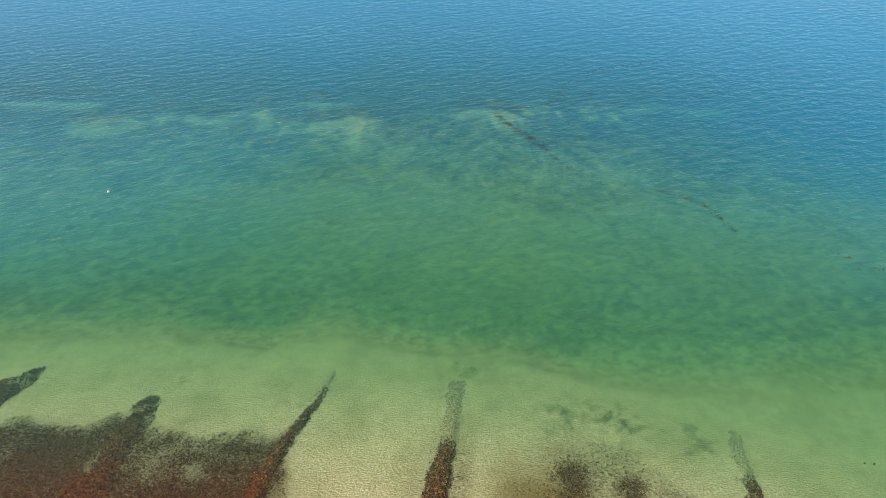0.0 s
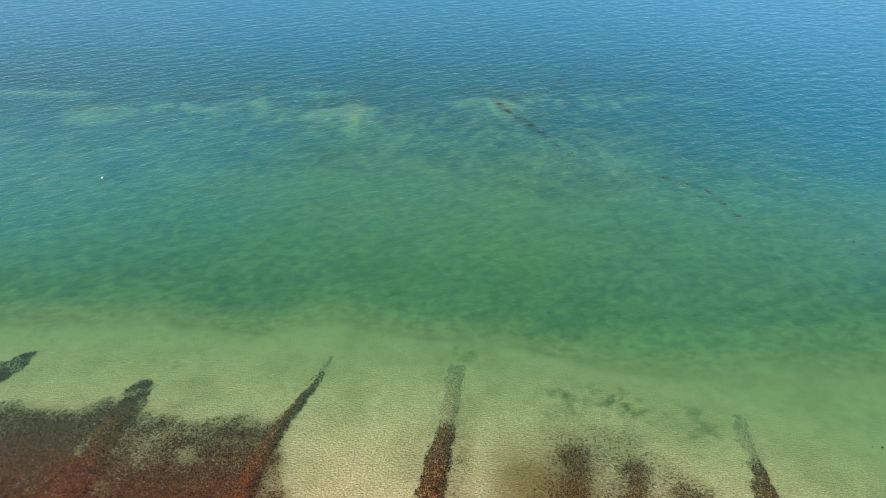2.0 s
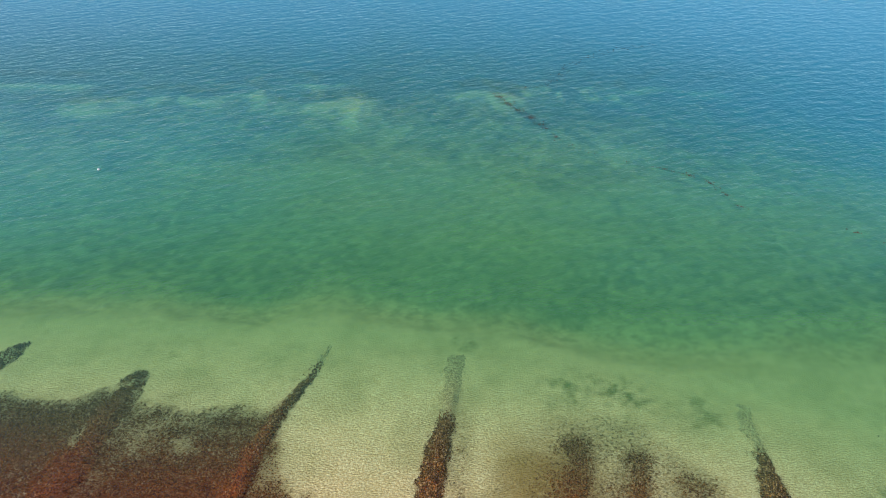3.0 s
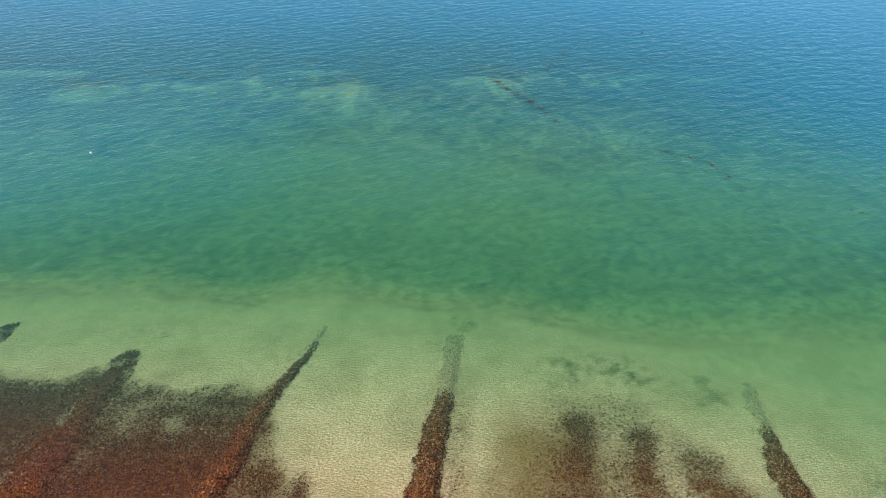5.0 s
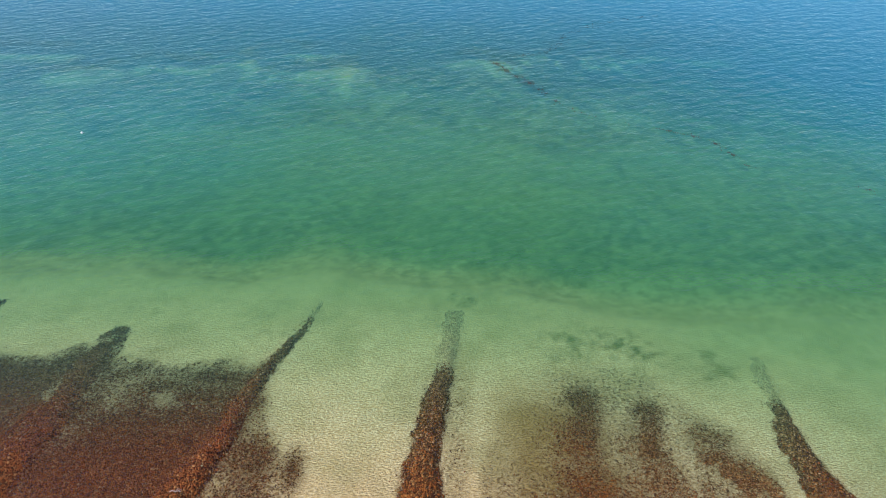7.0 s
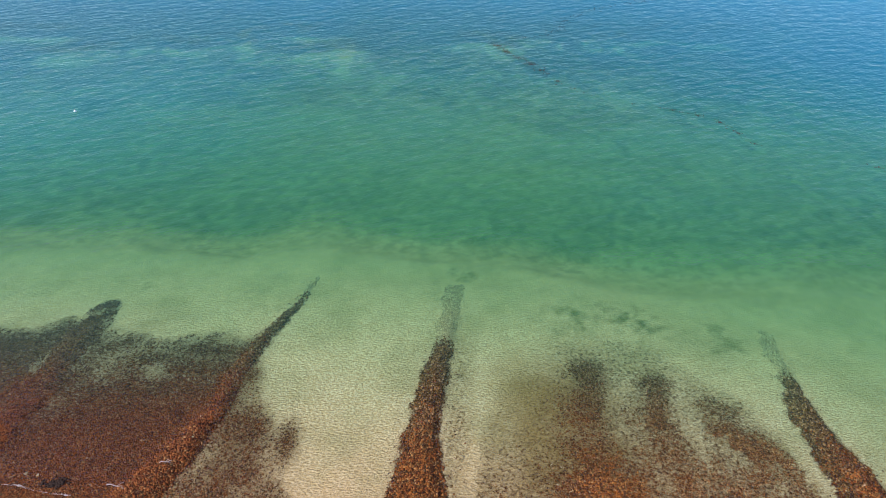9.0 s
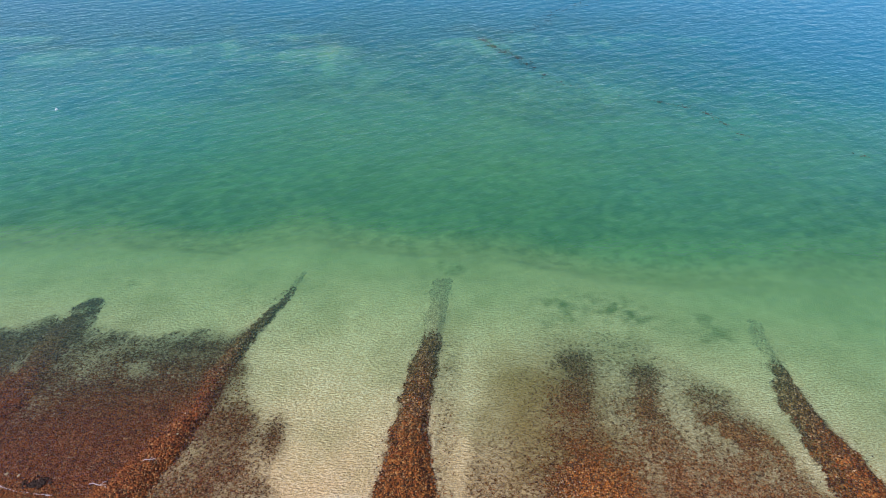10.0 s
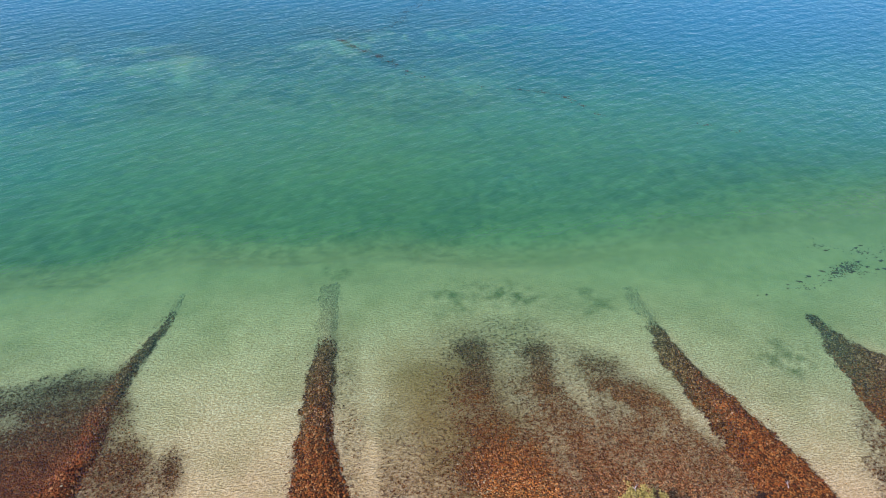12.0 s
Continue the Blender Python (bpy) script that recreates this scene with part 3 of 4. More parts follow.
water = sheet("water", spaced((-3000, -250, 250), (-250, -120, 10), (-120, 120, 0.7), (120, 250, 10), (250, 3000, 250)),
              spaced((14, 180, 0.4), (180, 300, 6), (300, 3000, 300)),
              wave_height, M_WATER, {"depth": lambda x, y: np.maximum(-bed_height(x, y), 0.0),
               # Drawn shoreward at both sides, where the sky's sheen is put into the colour.
               "offshore_sky": lambda x, y: smooth(46, 100, y + 5 * fbm(x * 0.05, y * 0.05, 90, 3) + 0.55 * np.maximum(x - 8, 0) * smooth(26, 55, y) + 0.4 * np.maximum(-x - 14, 0) * smooth(36, 60, y))})
water.visible_shadow = False
tagged(water, "clear green-blue lake water with small wind ripples", "water", kind="structure")


# ---- stones ----
def icosahedron():
    p = (1 + 5 ** 0.5) / 2
    v = np.array([(-1, p, 0), (1, p, 0), (-1, -p, 0), (1, -p, 0), (0, -1, p), (0, 1, p), (0, -1, -p), (0, 1, -p), (p, 0, -1), (p, 0, 1), (-p, 0, -1), (-p, 0, 1)], float)
    f = [(0, 11, 5), (0, 5, 1), (0, 1, 7), (0, 7, 10), (0, 10, 11), (1, 5, 9), (5, 11, 4), (11, 10, 2), (10, 7, 6), (7, 1, 8), (3, 9, 4), (3, 4, 2), (3, 2, 6), (3, 6, 8), (3, 8, 9), (4, 9, 5), (2, 4, 11), (6, 2, 10), (8, 6, 7), (9, 8, 1)]
    return v / np.linalg.norm(v[0]), np.array(f, np.int32)


ICO_V, ICO_F = icosahedron()
RNG = np.random.default_rng(4)


def dome(sides):
    """The top of a half-buried pebble."""
    a, b = np.arange(sides) * 2 * np.pi / sides, (np.arange(sides) + 0.5) * 2 * np.pi / sides
    v = [(math.cos(t) * 1.0, math.sin(t) * 1.0, -0.15) for t in a] + [(math.cos(t) * 0.72, math.sin(t) * 0.72, 0.62) for t in b] + [(0.05, 0.0, 0.95)]
    f = []
    for k in range(sides):
        n = (k + 1) % sides
        f += [(k, n, sides + k), (n, sides + n, sides + k), (sides + k, sides + n, 2 * sides)]
    return np.array(v), np.array(f, np.int32)


DOME, PEBBLE = dome(5), dome(4)


def cobbles(name, x, y, z, size, mats, kinds=None, base=(ICO_V, ICO_F), flat=0.68, parent=None):
    """Many rounded stones in one mesh, each with a shape and turn of its own."""
    n = len(x)
    bv, bf = base
    v = bv[None] * (1 + RNG.uniform(-0.22, 0.22, (n, len(bv), 1)))
    v = v * (RNG.uniform(0.72, 1.35, (n, 1, 3)) * np.array([1, 1, flat]))
    turn, lean = RNG.uniform(0, 2 * np.pi, n), RNG.normal(0, 0.3, n)
    cl, sl = np.cos(lean)[:, None], np.sin(lean)[:, None]
    vy, vz = v[:, :, 1] * cl - v[:, :, 2] * sl, v[:, :, 1] * sl + v[:, :, 2] * cl
    ct, st = np.cos(turn)[:, None], np.sin(turn)[:, None]
    vx, vy = v[:, :, 0] * ct - vy * st, v[:, :, 0] * st + vy * ct
    co = np.stack([vx, vy, vz], 2) * (size[:, None, None] * 0.5)
    co = co + np.stack([x, y, z], 1)[:, None, :]
    faces = (bf[None] + (np.arange(n) * len(bv))[:, None, None]).reshape(-1, 3).astype(np.int32)
    me = bpy.data.meshes.new(name)
    me.vertices.add(n * len(bv))
    me.vertices.foreach_set("co", co.ravel())
    me.loops.add(faces.size)
    me.loops.foreach_set("vertex_index", faces.ravel())
    me.polygons.add(len(faces))
    me.polygons.foreach_set("loop_start", np.arange(0, faces.size, 3, dtype=np.int32))
    me.polygons.foreach_set("use_smooth", np.ones(len(faces), bool))
    for mat in mats:
        me.materials.append(mat)
    if kinds is not None:
        me.polygons.foreach_set("material_index", np.repeat(kinds, len(bf)).astype(np.int32))
    me.update(calc_edges=True)
    ob = new(name, me)
    ob.parent = parent
    return ob


def scatter(cover, box, per_m2, small, big):
    """Places for stones in a box of the plan, thick where the cover is."""
    x0, x1, y0, y1 = box
    n = int((x1 - x0) * (y1 - y0) * per_m2)
    x, y = RNG.uniform(x0, x1, n), RNG.uniform(y0, y1, n)
    keep = RNG.random(n) < cover(x, y)
    x, y = x[keep], y[keep]
    size = small + (big - small) * RNG.random(len(x)) ** 2.2
    z = bed_height(x, y) + size * RNG.uniform(0.02, 0.22, len(x))
    return x, y, z, size


def stone_shape(seed, mat):
    rng = np.random.default_rng(seed)
    v = ICO_V * (1 + rng.uniform(-0.2, 0.2, (12, 1))) * rng.uniform(0.8, 1.25, 3) * np.array([1, 1, 0.7]) * 0.5
    me = bpy.data.meshes.new("stone")
    me.from_pydata([tuple(p) for p in v], [], [tuple(int(i) for i in f) for f in ICO_F])
    me.polygons.foreach_set("use_smooth", np.ones(20, bool))
    me.materials.append(mat)
    return me


STONE_SHAPES = {"red": [stone_shape(s, M_RED) for s in range(8)], "rust": [stone_shape(s, M_RUST) for s in range(8)]}

BANK_LABELS = {
    "far_left": "dark submerged cobble bank, its tip under green water",
    "left": "broad red-brown cobble bank with a dark weedy head",
    "middle_left": "long narrow red-brown cobble bank with a sharp edge",
    "middle": "rust-brown cobble bank running out over pale sand",
    "right": "curved rust-orange cobble bank between pale sand strips",
    "far_right": "wide dark brown cobble bank under shallow water",
}
STONES = [M_RUST, M_DARK, M_PALE, M_RED, M_ORANGE, M_BROWN]


def stone_kinds(x, y, pale_from):
    """Rusty near the beach, grown over with algae farther out, pale where a bank runs out."""
    red = np.where((x < -8) & (RNG.random(len(x)) < 0.93), 3, 0)
    red = np.where((x > -8) & (RNG.random(len(x)) < 0.2), 3, red)
    glow = smooth(27, 21, y + 1.5 * fbm(x * 0.3, y * 0.3, 95, 3)) * ((x > 2) & (x < 20)) * (0.5 + 0.5 * np.exp(-((x - 8.6) / 4.2) ** 2))
    red = np.where(RNG.random(len(x)) < glow, 4, red)
    kinds = np.where(RNG.random(len(x)) < smooth(26, 35.5, algae_reach(x, y)), 1, red)
    return np.where(RNG.random(len(x)) < smooth(pale_from - 0.8, pale_from + 0.8, y), 2, kinds)


def stray(name, x, y):
    """Single stones that have rolled off a bank."""
    st = sorted(BANKS[name])
    x, y = chart(x, y)
    ys = [s[0] for s in st]
    le, ri = np.interp(y, ys, [s[1] for s in st]), np.interp(y, ys, [s[2] for s in st])
    off = np.maximum(le - x, x - ri)
    return 0.5 * np.exp(-np.maximum(off, 0) / 0.22) * smooth(0.1, 0.5, fbm(x * 1.6, y * 1.6, 33, 3) + 0.25) * smooth(ys[-1] + 0.2, ys[-1] - 1, y)


PALE_FROM = {"middle": 34.3, "right": 31.2, "middle_left": 40.2}
for name in BANKS:
    st = BANKS[name]
    top = max(s[0] for s in st) + 1.4
    box = (min(s[1] for s in st) - 1.2, max(s[2] for s in st) + 1.2, max(min(s[0] for s in st), 13), top)
    box = (*box[:2], 16.2 if box[1] > 6 else 20.4, box[3])
    x, y, z, size = scatter(lambda px, py: np.maximum(bank_cover(name, px, py)[0], stray(name, px, py)), box, 225, 0.05, 0.155 if name != "left" else 0.135)
    size = np.where(bank_cover(name, x, y)[0] < 0.3, size * 0.62, size)
    bank = cobbles("cobble_bank", x, y, z, size, STONES, stone_kinds(x, y, PALE_FROM.get(name, 90.0)), DOME, 0.75)
    tagged(bank, BANK_LABELS[name], "stone bank", group="cobble banks", kind="stuff")

FIELD_LABELS = [
    ("loose red-brown cobbles under shallow water on the shore", (-41, -23, 19.8, 37)),
    ("dense field of red-brown cobbles between two banks", (-27, -10, 19.8, 36)),
    ("thin scatter of brown cobbles beside a bank", (-19, -6, 19.8, 34)),
    ("wide field of rust-orange and brown cobbles on sand", (1.5, 21.5, 16.2, 34.5)),
    ("sparse line of small grey stones on pale sand", (-0.5, 3, 19.8, 36)),
    ("sparse patch of grey stones on pale sand", (24, 32, 15.4, 23)),
]
for k, (label, box) in enumerate(FIELD_LABELS):
    x, y, z, size = scatter(lambda px, py: np.clip(field_cover(px, py)[k] ** 1.2 * (1 if k < 4 else 0.14) * (1 if k != 3 else 1 - 0.5 * smooth(8.0, 5.5, px)), 0, 1), box, 290, 0.042, 0.11)
    kinds = stone_kinds(x, y, 90.0)
    if k == 2:
        kinds = np.where(RNG.random(len(x)) < 0.55 + 0.4 * smooth(-9.6, -8.8, x), 1, np.where(RNG.random(len(x)) < 0.4, 3, 5))
    if k == 3:
        thin = smooth(0.42, 0.12, field_cover(x, y)[3])
        size = size * (1 - 0.4 * thin)
        kinds = np.where((kinds == 1) & (RNG.random(len(x)) < 0.55 * thin), 2, kinds)
        kinds = np.where((kinds != 1) & (RNG.random(len(x)) < 0.85 * smooth(9.8, 12.0, x + RNG.normal(0, 0.5, len(x))) + 0.25), 5, kinds)
        kinds = np.where(x + RNG.normal(0, 0.5, len(x)) < 7.0, np.where(RNG.random(len(x)) < 0.4, 5, np.where(RNG.random(len(x)) < 0.25, 2, 0)), kinds)
    tagged(cobbles("cobble_field", x, y, z, size, STONES, kinds, PEBBLE, 0.6), label, "cobbles", group="cobble fields", kind="stuff")

# Single larger stones on the stretch of the banks nearest to the beach, as parts of their bank.
banks = [o for o in scene.objects if o.name.startswith("cobble_bank")]
for name, bank in zip(BANKS, banks):
    x, y, z, size = scatter(lambda px, py: (bank_cover(name, px, py)[0] > 0.6) * 1.0, (-46, 46, 16.5, 27), 0.9 if name != "far_right" else 0.35, 0.12, 0.20)
    for k in range(min(50, len(x))):
        ob = new("stone", STONE_SHAPES["red" if "left" in name else "rust"][int(RNG.integers(0, 8))])
        ob.matrix_world = Matrix.LocRotScale((x[k], y[k], z[k] + 0.04), Euler((RNG.normal(0, 0.25), RNG.normal(0, 0.25), RNG.uniform(0, 6.28))), Vector((size[k],) * 3))
        ob.parent = bank


# ---- things on the water and the shore ----
def on_bed(x, y):
    """Moves a place drawn at the water's level outwards onto the bed, to keep it in place in the camera's view."""
    k = 1 - bed_height(np.atleast_1d(x), np.atleast_1d(y)) / 29.4
    return (x * k, y * k) if np.ndim(x) else (float(x * k[0]), float(y * k[0]))


def along(points, count, jitter):
    """Places strewn along a line of the plan."""
    p = np.array(points, float)
    run = np.r_[0, np.cumsum(np.hypot(*np.diff(p, axis=0).T))]
    d = np.sort(RNG.uniform(0, run[-1], count))
    d = d + 0.6 * np.sin(d * 2.3)
    x, y = np.interp(d, run, p[:, 0]), np.interp(d, run, p[:, 1])
    j = RNG.normal(0, jitter, (2, count)) * (0.35 + RNG.random(count) ** 2)
    return x + j[0] * 1.6, y + j[1]


WEED_LINES = [
    ("thin broken line of drifting red-brown water weed", [(7.6, 93.5), (9.5, 88.7), (11.5, 85.9), (12.7, 82.8)], 620, 0.36, 0.17),
    ("faint broken line of drifting brown water weed", [(12.7, 82.8), (14.4, 78.9), (15.8, 76.6)], 60, 0.3, 0.25),
    ("short line of drifting brown water weed", [(19.2, 104.6), (17.6, 99.5), (14.2, 96.0), (11, 95.5)], 260, 0.5, 0.16),
    ("long thin line of dark drifting water weed", [(36.6, 115.1), (28.8, 112.3), (24.6, 109.6), (19.2, 104.6)], 220, 0.8, 0.2),
    ("thin curved line of dark drifting water weed", [(24.3, 71.2), (26.6, 69.8), (29.3, 68.1), (30.4, 65.4), (30.7, 62.8), (32.0, 61.4)], 230, 0.17, 0.16),
    ("few dark tufts of drifting water weed", [(39.8, 57.9), (41.2, 56.9), (42.9, 54.8)], 22, 0.2, 0.22),
    ("scattered dark tufts of drifting water weed", [(16.2, 76), (19, 73.5), (24.3, 71.2)], 16, 0.3, 0.2),
    ("broken line of dark water weed tufts on the sandy lake bed", [(31.8, 31.8), (33.6, 31.4), (35.6, 32.1), (37.2, 32.5), (39.2, 31.8), (42, 31.0)], 110, 0.22, 0.13),
    ("scattered dark water weed tufts on the sandy lake bed", [(36.5, 36.6), (38.2, 35.4), (40.8, 33.9), (43.5, 34.6), (46, 33)], 130, 0.3, 0.13),
]
for label, line, count, jitter, big in WEED_LINES:
    x, y = along(line, count, jitter)
    size = 0.06 + (big - 0.06) * RNG.random(count) ** 1.8
    size = size * (0.95 if line[0][1] > 50 else 1.0)
    z, mat = (np.full(count, 0.015), M_WEED) if line[0][1] > 50 else (None, M_TUFT)
    if z is None:
        x, y = on_bed(x, y)
        z = bed_height(x, y) + 0.02
    tagged(cobbles("weed_line", x, y, z, size, [mat], None, DOME, 0.22), label, "water weed", group="drifting weed", kind="stuff")
TUFTS = [
    (32.2, 32.1), (33.2, 32.2), (34.2, 32.6), (35.0, 32.5), (35.6, 32.9), (36.4, 32.5), (37.3, 33.0), (37.7, 32.4),
    (38.8, 33.3), (39.1, 32.6), (39.6, 32.2), (40.2, 32.1), (40.6, 35.1), (40.0, 34.9), (40.4, 34.2), (40.6, 33.5),
    (41.9, 32.7), (42.3, 32.4), (42.5, 31.8), (43.2, 31.7), (30.1, 31.5), (29.5, 31.6), (40.6, 33.0), (37.6, 35.1),
]


def weed_tuft(x, y, size, turn):
    """A ragged clump: one low body with frayed arms of uneven length."""
    x, y = on_bed(x, y)
    rim, z0 = 26, float(bed_height(np.array([x]), np.array([y]))[0])
    r = size * (0.22 + 1.1 * RNG.random(rim) ** 2.2)
    a = 2 * np.pi * np.arange(rim) / rim + RNG.normal(0, 0.06, rim)
    verts = [(0, 0, 0.3 * size)] + [(1.4 * q * math.cos(t) * 0.5, 0.8 * q * math.sin(t) * 0.5, 0.22 * size * RNG.uniform(0.5, 1.3)) for q, t in zip(r, a)]
    verts += [(1.4 * q * math.cos(t), 0.8 * q * math.sin(t), -0.02) for q, t in zip(r, a)]
    faces = []
    for k in range(rim):
        n = (k + 1) % rim
        faces += [(0, 1 + k, 1 + n), (1 + k, 1 + rim + k, 1 + rim + n, 1 + n)]
    ob = mesh_object("weed_tuft", verts, faces, M_TUFT)
    ob.matrix_world = pose(x, y, z0 + 0.01, 0, 0, turn)
    return tagged(ob, "small dark brown tuft of water weed on the sandy lake bed", "water weed", group="weed tufts")


for tx, ty in TUFTS:
    weed_tuft(tx, ty, RNG.uniform(0.10, 0.24), RNG.uniform(-35, 35))
x = RNG.normal(37.5, 0.75, 260)
y = 32.8 + 0.25 * (x - 37.5) + RNG.normal(0, 0.28, 260)
tagged(cobbles("weed_mat", *on_bed(x, y), bed_height(*on_bed(x, y)) + 0.02, RNG.uniform(0.05, 0.16, 260), [M_TUFT, M_DARK], RNG.integers(0, 2, 260), DOME, 0.22), "loose mat of dark brown water weed on the lake bed", "water weed", group="drifting weed", kind="stuff")

# foam at the water's edge
M_FOAM = plain_material("foam", (0.60, 0.48, 0.44), 0.7, 0.2)
fx, fy = along([(-22.9, 22.95), (-21.6, 22.86), (-20.7, 22.55), (-19.4, 22.3), (-18.2, 22.15)], 420, 0.03)
tagged(cobbles("foam_line", fx, fy, np.maximum(bed_height(fx, fy), 0) + 0.03, RNG.uniform(0.02, 0.045, 420), [M_FOAM], None, DOME, 0.5), "thin white foam line along the water's edge", "foam", kind="stuff")


def part(name, bm, mat, parent=None, label=""):
    me = bpy.data.meshes.new(name)
    bm.to_mesh(me)
    bm.free()
    me.materials.append(mat)
    ob = new(name, me)
    ob.parent = parent
    if label:
        tagged(ob, label)
    return ob


def tube(bm, path, radii, sides=7):
    """A tapered limb along a path."""
    rings = []
    for k, p in enumerate(path):
        d = (path[min(k + 1, len(path) - 1)] - path[max(k - 1, 0)]).normalized()
        u = d.orthogonal().normalized()
        v = d.cross(u)
        rings.append([bm.verts.new(p + (u * math.cos(t) + v * math.sin(t)) * radii[k]) for t in (2 * math.pi * j / sides for j in range(sides))])
    for a, b in zip(rings, rings[1:]):
        for j in range(sides):
            bm.faces.new((a[j], a[(j + 1) % sides], b[(j + 1) % sides], b[j]))
    bm.faces.new(rings[0][::-1])
    bm.faces.new(rings[-1])
    for f in bm.faces:
        f.smooth = True


def ground_at(x, y):
    return float(bed_height(np.array([x]), np.array([y]))[0])


def driftwood(x, y, length, turn, label):
    """A bleached, forked branch."""
    rng = random.Random(int(1000 * abs(x)))
    root = new("driftwood")
    root.matrix_world = pose(x, y, ground_at(x, y) + 0.09, 0, 4, turn)
    bm = bmesh.new()
    path = [Vector((length * (k / 6 - 0.5), 0.025 * length * math.sin(k * 1.7) + rng.uniform(-0.02, 0.02), 0.03 * math.sin(k * 1.3))) for k in range(7)]
    tube(bm, path, [0.026, 0.03, 0.028, 0.026, 0.022, 0.018, 0.01])
    part("trunk", bm, M_WOOD, root)
    for k, side in ((3, 1), (4, -1)):
        bm = bmesh.new()
        tube(bm, [path[k], path[k] + Vector((0.12, 0.12 * side, 0.06)) * length, path[k] + Vector((0.3, 0.2 * side, 0.1)) * length], [0.028, 0.02, 0.01])
        part("branch", bm, M_WOOD, root)
    return tagged(root, label, "driftwood")


driftwood(-14.4, 24.05, 0.62, 15, "short bleached driftwood branch lying on the cobble bank")
driftwood(-16.5, 22.75, 1.1, -4, "small grey driftwood branch lying on the cobble bank")
driftwood(21.6, 17.5, 0.5, 60, "small pale driftwood branch lying among rusty cobbles")


def boulder(x, y, size, seed, label):
    """A low dark boulder, half buried in the shingle."""
    bm = bmesh.new()
    bmesh.ops.create_icosphere(bm, subdivisions=3, radius=0.5)
    for v in bm.verts:
        d = 1 + 0.28 * noise.noise(v.co * 2.1 + Vector((seed, 0, 0))) + 0.1 * noise.noise(v.co * 5.3 + Vector((0, seed, 0)))
        v.co = Vector((v.co.x * 1.25 * d, v.co.y * d, v.co.z * 0.3 * d)) * size
    for f in bm.faces:
        f.smooth = True
    ob = part("boulder", bm, M_BOULDER)
    ob.matrix_world = pose(x, y, ground_at(x, y) + 0.05, 0, 0, 40 * seed)
    return tagged(ob, label, "boulder")


M_BOULDER = stone_material("dark_boulder", [(0.0, (0.024, 0.012, 0.008)), (0.4, (0.03, 0.015, 0.009)), (0.7, (0.045, 0.02, 0.012)), (1.0, (0.07, 0.035, 0.02))])
# Added dark stones stand in for a dark smudge among the red cobbles.
dx, dy = RNG.normal(-19.72, 0.30, 90), RNG.normal(22.95, 0.17, 90)
tagged(cobbles("dark_stones", dx, dy, bed_height(dx, dy) + 0.06, RNG.uniform(0.07, 0.2, 90), [M_BOULDER], None, DOME, 0.6), "dark purple-brown smudge built of stones in shallow water", "stones", kind="stuff")
for px, py, size in ((-21.55, 23.6, 0.16), (-20.9, 23.5, 0.14), (-13.5, 25.8, 0.13)):
    tagged(boulder(px, py, size, px, "small pale stone lying among wet red-brown cobbles"), group="pale stones").data.materials[0] = M_PALE
# A second dark smudge, likewise built of added stones.
dx, dy = RNG.normal(20.2, 0.28, 70), RNG.normal(17.2, 0.2, 70)
tagged(cobbles("dark_stones", dx, dy, np.maximum(bed_height(dx, dy), 0) + 0.05, RNG.uniform(0.06, 0.16, 70), [M_BOULDER], None, DOME, 0.6), "dark purple-brown smudge built of stones beside a rusty cobble bank", "stones", kind="stuff")


def mooring_float(x, y):
    """A round white float with a neck ring and a waterline band."""
    root = new("mooring_float")
    root.matrix_world = pose(x, y, 0.05, 6, -4, 0)
    bm = bmesh.new()
    bmesh.ops.create_uvsphere(bm, u_segments=24, v_segments=14, radius=0.15)
    for f in bm.faces:
        f.smooth = True
    part("ball", bm, M_FLOAT, root)
    bm = bmesh.new()
    tube(bm, [Vector((0, 0, 0.13)), Vector((0, 0, 0.17)), Vector((0, 0, 0.19))], [0.04, 0.036, 0.028], 12)
    part("neck", bm, M_FLOAT, root)
    bm = bmesh.new()
    ring = [Vector((0.03 * math.cos(t), 0, 0.215 + 0.03 * math.sin(t))) for t in (2 * math.pi * k / 12 for k in range(13))]
    tube(bm, ring, [0.008] * 13, 6)
    part("eye_ring", bm, M_WOOD, root, "grey metal eye ring")
    return tagged(root, "small round white mooring float on green water", "float")


mooring_float(-39.0, 70.5)


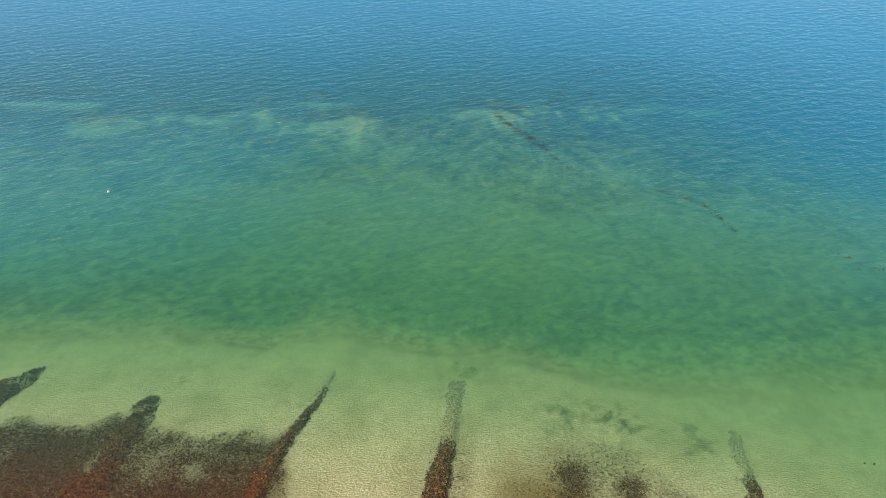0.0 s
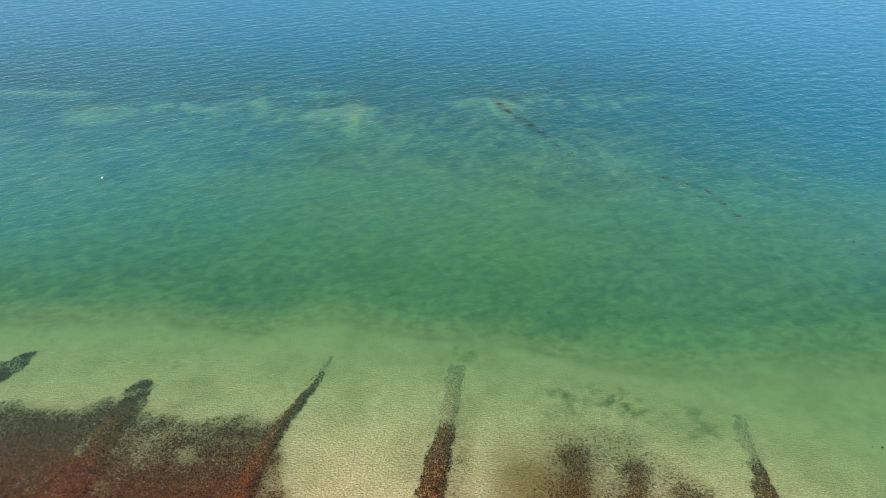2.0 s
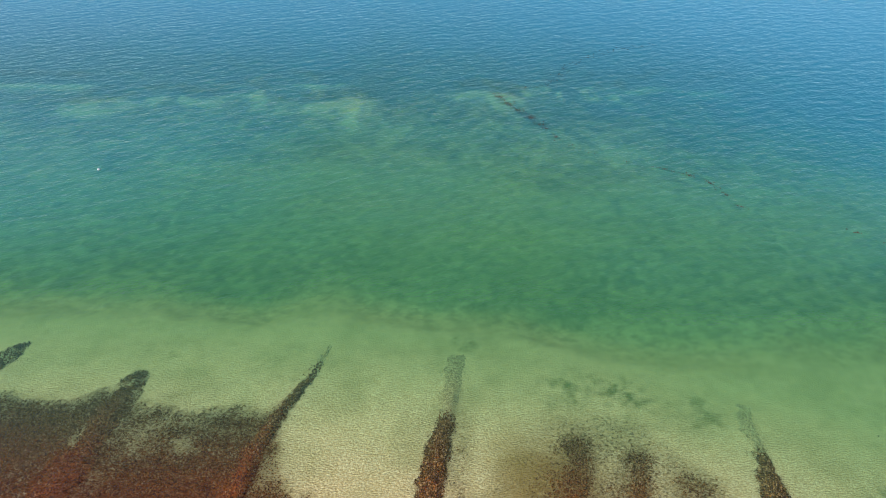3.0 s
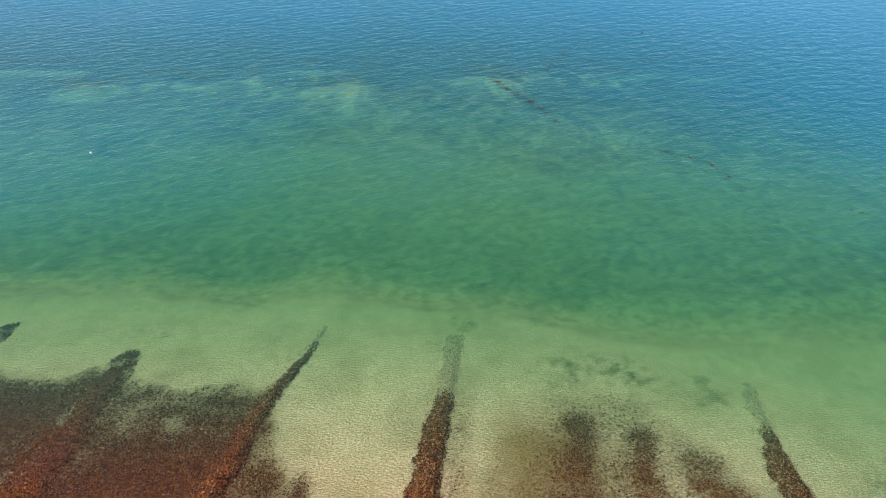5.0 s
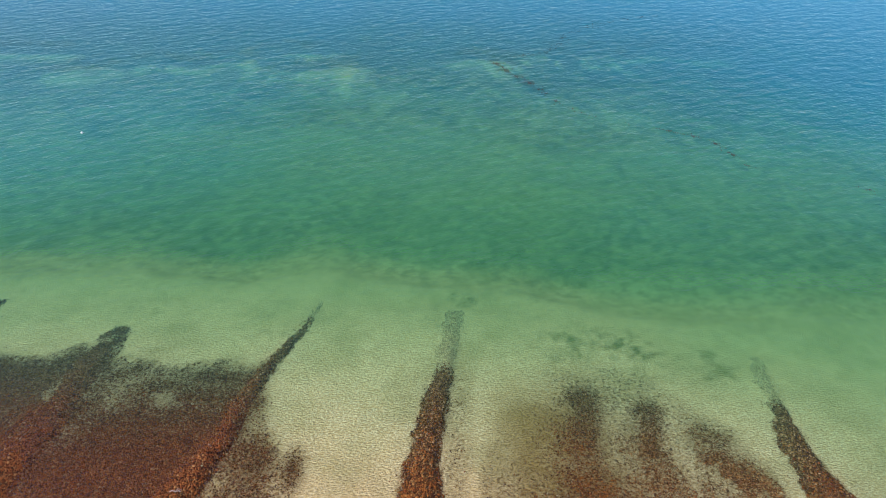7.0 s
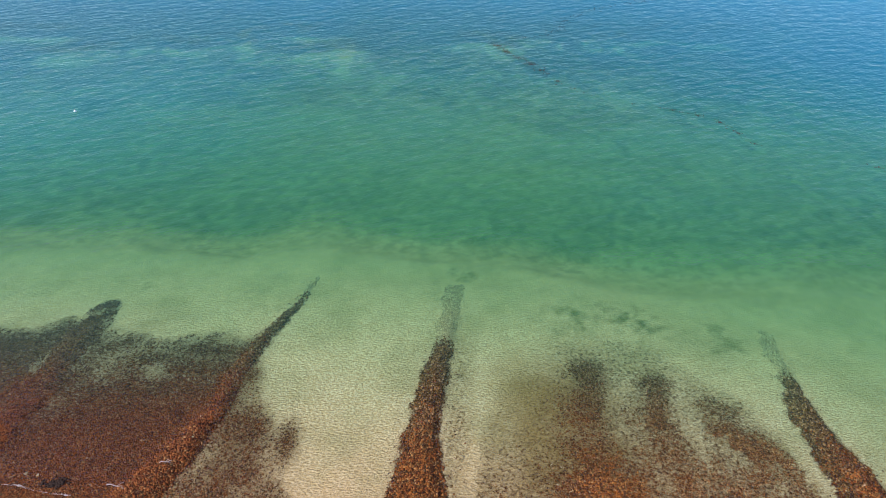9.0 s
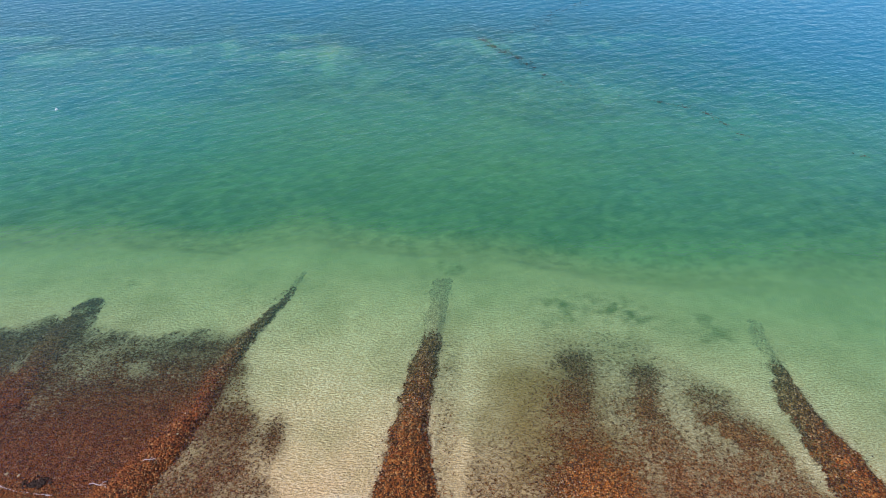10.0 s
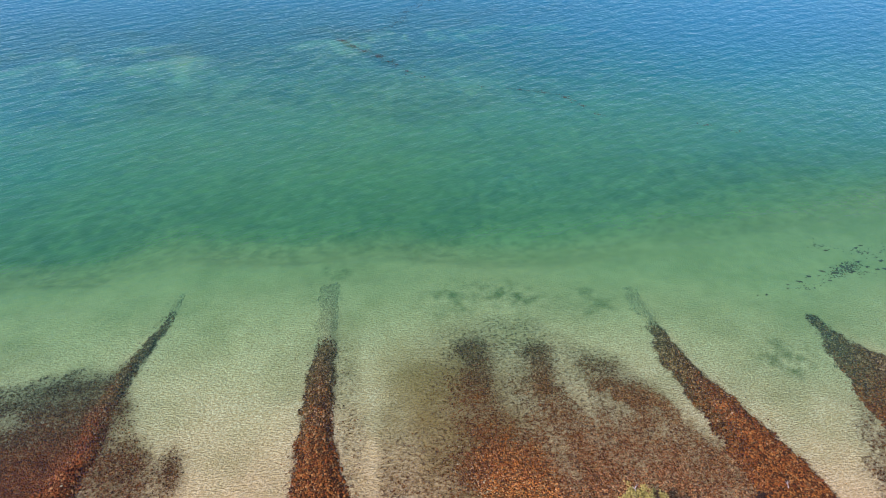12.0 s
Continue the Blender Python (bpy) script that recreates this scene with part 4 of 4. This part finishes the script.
def shrub(x, y, height, spread, label):
    """A rounded shore shrub: stems from one foot, small leaves in clumps, one bare twig on top."""
    rng = random.Random(12)
    g = ground_at(x, y)
    root = new("shrub")
    root.matrix_world = pose(x, y, g - 0.03)
    tips = []
    for k in range(11):
        a = 2 * math.pi * k / 11 + rng.uniform(-0.2, 0.2)
        reach = spread * rng.uniform(0.25, 0.8)
        top = height * rng.uniform(0.62, 0.92)
        path = [Vector((math.cos(a) * reach * t ** 1.4 + rng.uniform(-0.04, 0.04) * t, math.sin(a) * reach * t ** 1.4 + rng.uniform(-0.04, 0.04) * t, top * t ** 0.8)) for t in (0, 0.25, 0.5, 0.75, 1)]
        bm = bmesh.new()
        tube(bm, path, [0.05, 0.04, 0.03, 0.02, 0.009], 6)
        part("stem", bm, M_BARK, root)
        tips += path[2:]
    # clumps sit on the stems and fill an uneven dome
    centres = [p + Vector((rng.gauss(0, 0.12), rng.gauss(0, 0.12), rng.gauss(0, 0.08))) for p in tips for _ in range(2)]
    for _ in range(36):
        a, e = rng.uniform(0, 2 * math.pi), rng.uniform(0.15, 1.5)
        r = rng.uniform(0.6, 1.08) * (1 + 0.14 * math.sin(3 * a + 1))
        centres.append(Vector((math.cos(a) * math.cos(e) * spread * r, math.sin(a) * math.cos(e) * spread * r, height * (0.28 + 0.70 * math.sin(e) * r))))
    verts, faces = [], []
    for c in centres:
        for _ in range(26):
            p = c + Vector((rng.gauss(0, 0.06), rng.gauss(0, 0.06), rng.gauss(0, 0.05)))
            axis = Vector((rng.gauss(0, 1), rng.gauss(0, 1), rng.gauss(0.5, 0.7))).normalized()
            side = axis.orthogonal().normalized() * rng.uniform(0.024, 0.045)
            long = axis * rng.uniform(0.08, 0.14)
            n = len(verts)
            bend = axis.cross(side).normalized() * 0.012
            verts += [p, p + long * 0.5 + side, p + long + bend, p + long * 0.5 - side]
            faces += [(n, n + 1, n + 2), (n, n + 2, n + 3)]
    leaves = mesh_object("leaves", [tuple(v) for v in verts], faces, M_LEAF, root)
    tagged(leaves, "small yellow-green leaves")
    bm = bmesh.new()
    b = Vector((-0.28 * spread, 0.35 * spread, height * 0.8))
    tube(bm, [b, b + Vector((-0.03, 0.04, 0.2)), b + Vector((0.02, 0.1, 0.42))], [0.022, 0.016, 0.006], 6)
    tube(bm, [b + Vector((-0.03, 0.04, 0.2)), b + Vector((0.1, 0.1, 0.33))], [0.014, 0.006], 6)
    tube(bm, [b + Vector((-0.02, 0.03, 0.12)), b + Vector((-0.14, 0.1, 0.3))], [0.014, 0.006], 6)
    part("bare_twig", bm, M_TWIG, root, "pale leafless twig")
    return tagged(root, label, "shrub")


shrub(13.4, 17.25, 2.55, 1.08, "rounded yellow-green shore shrub growing among brown cobbles")
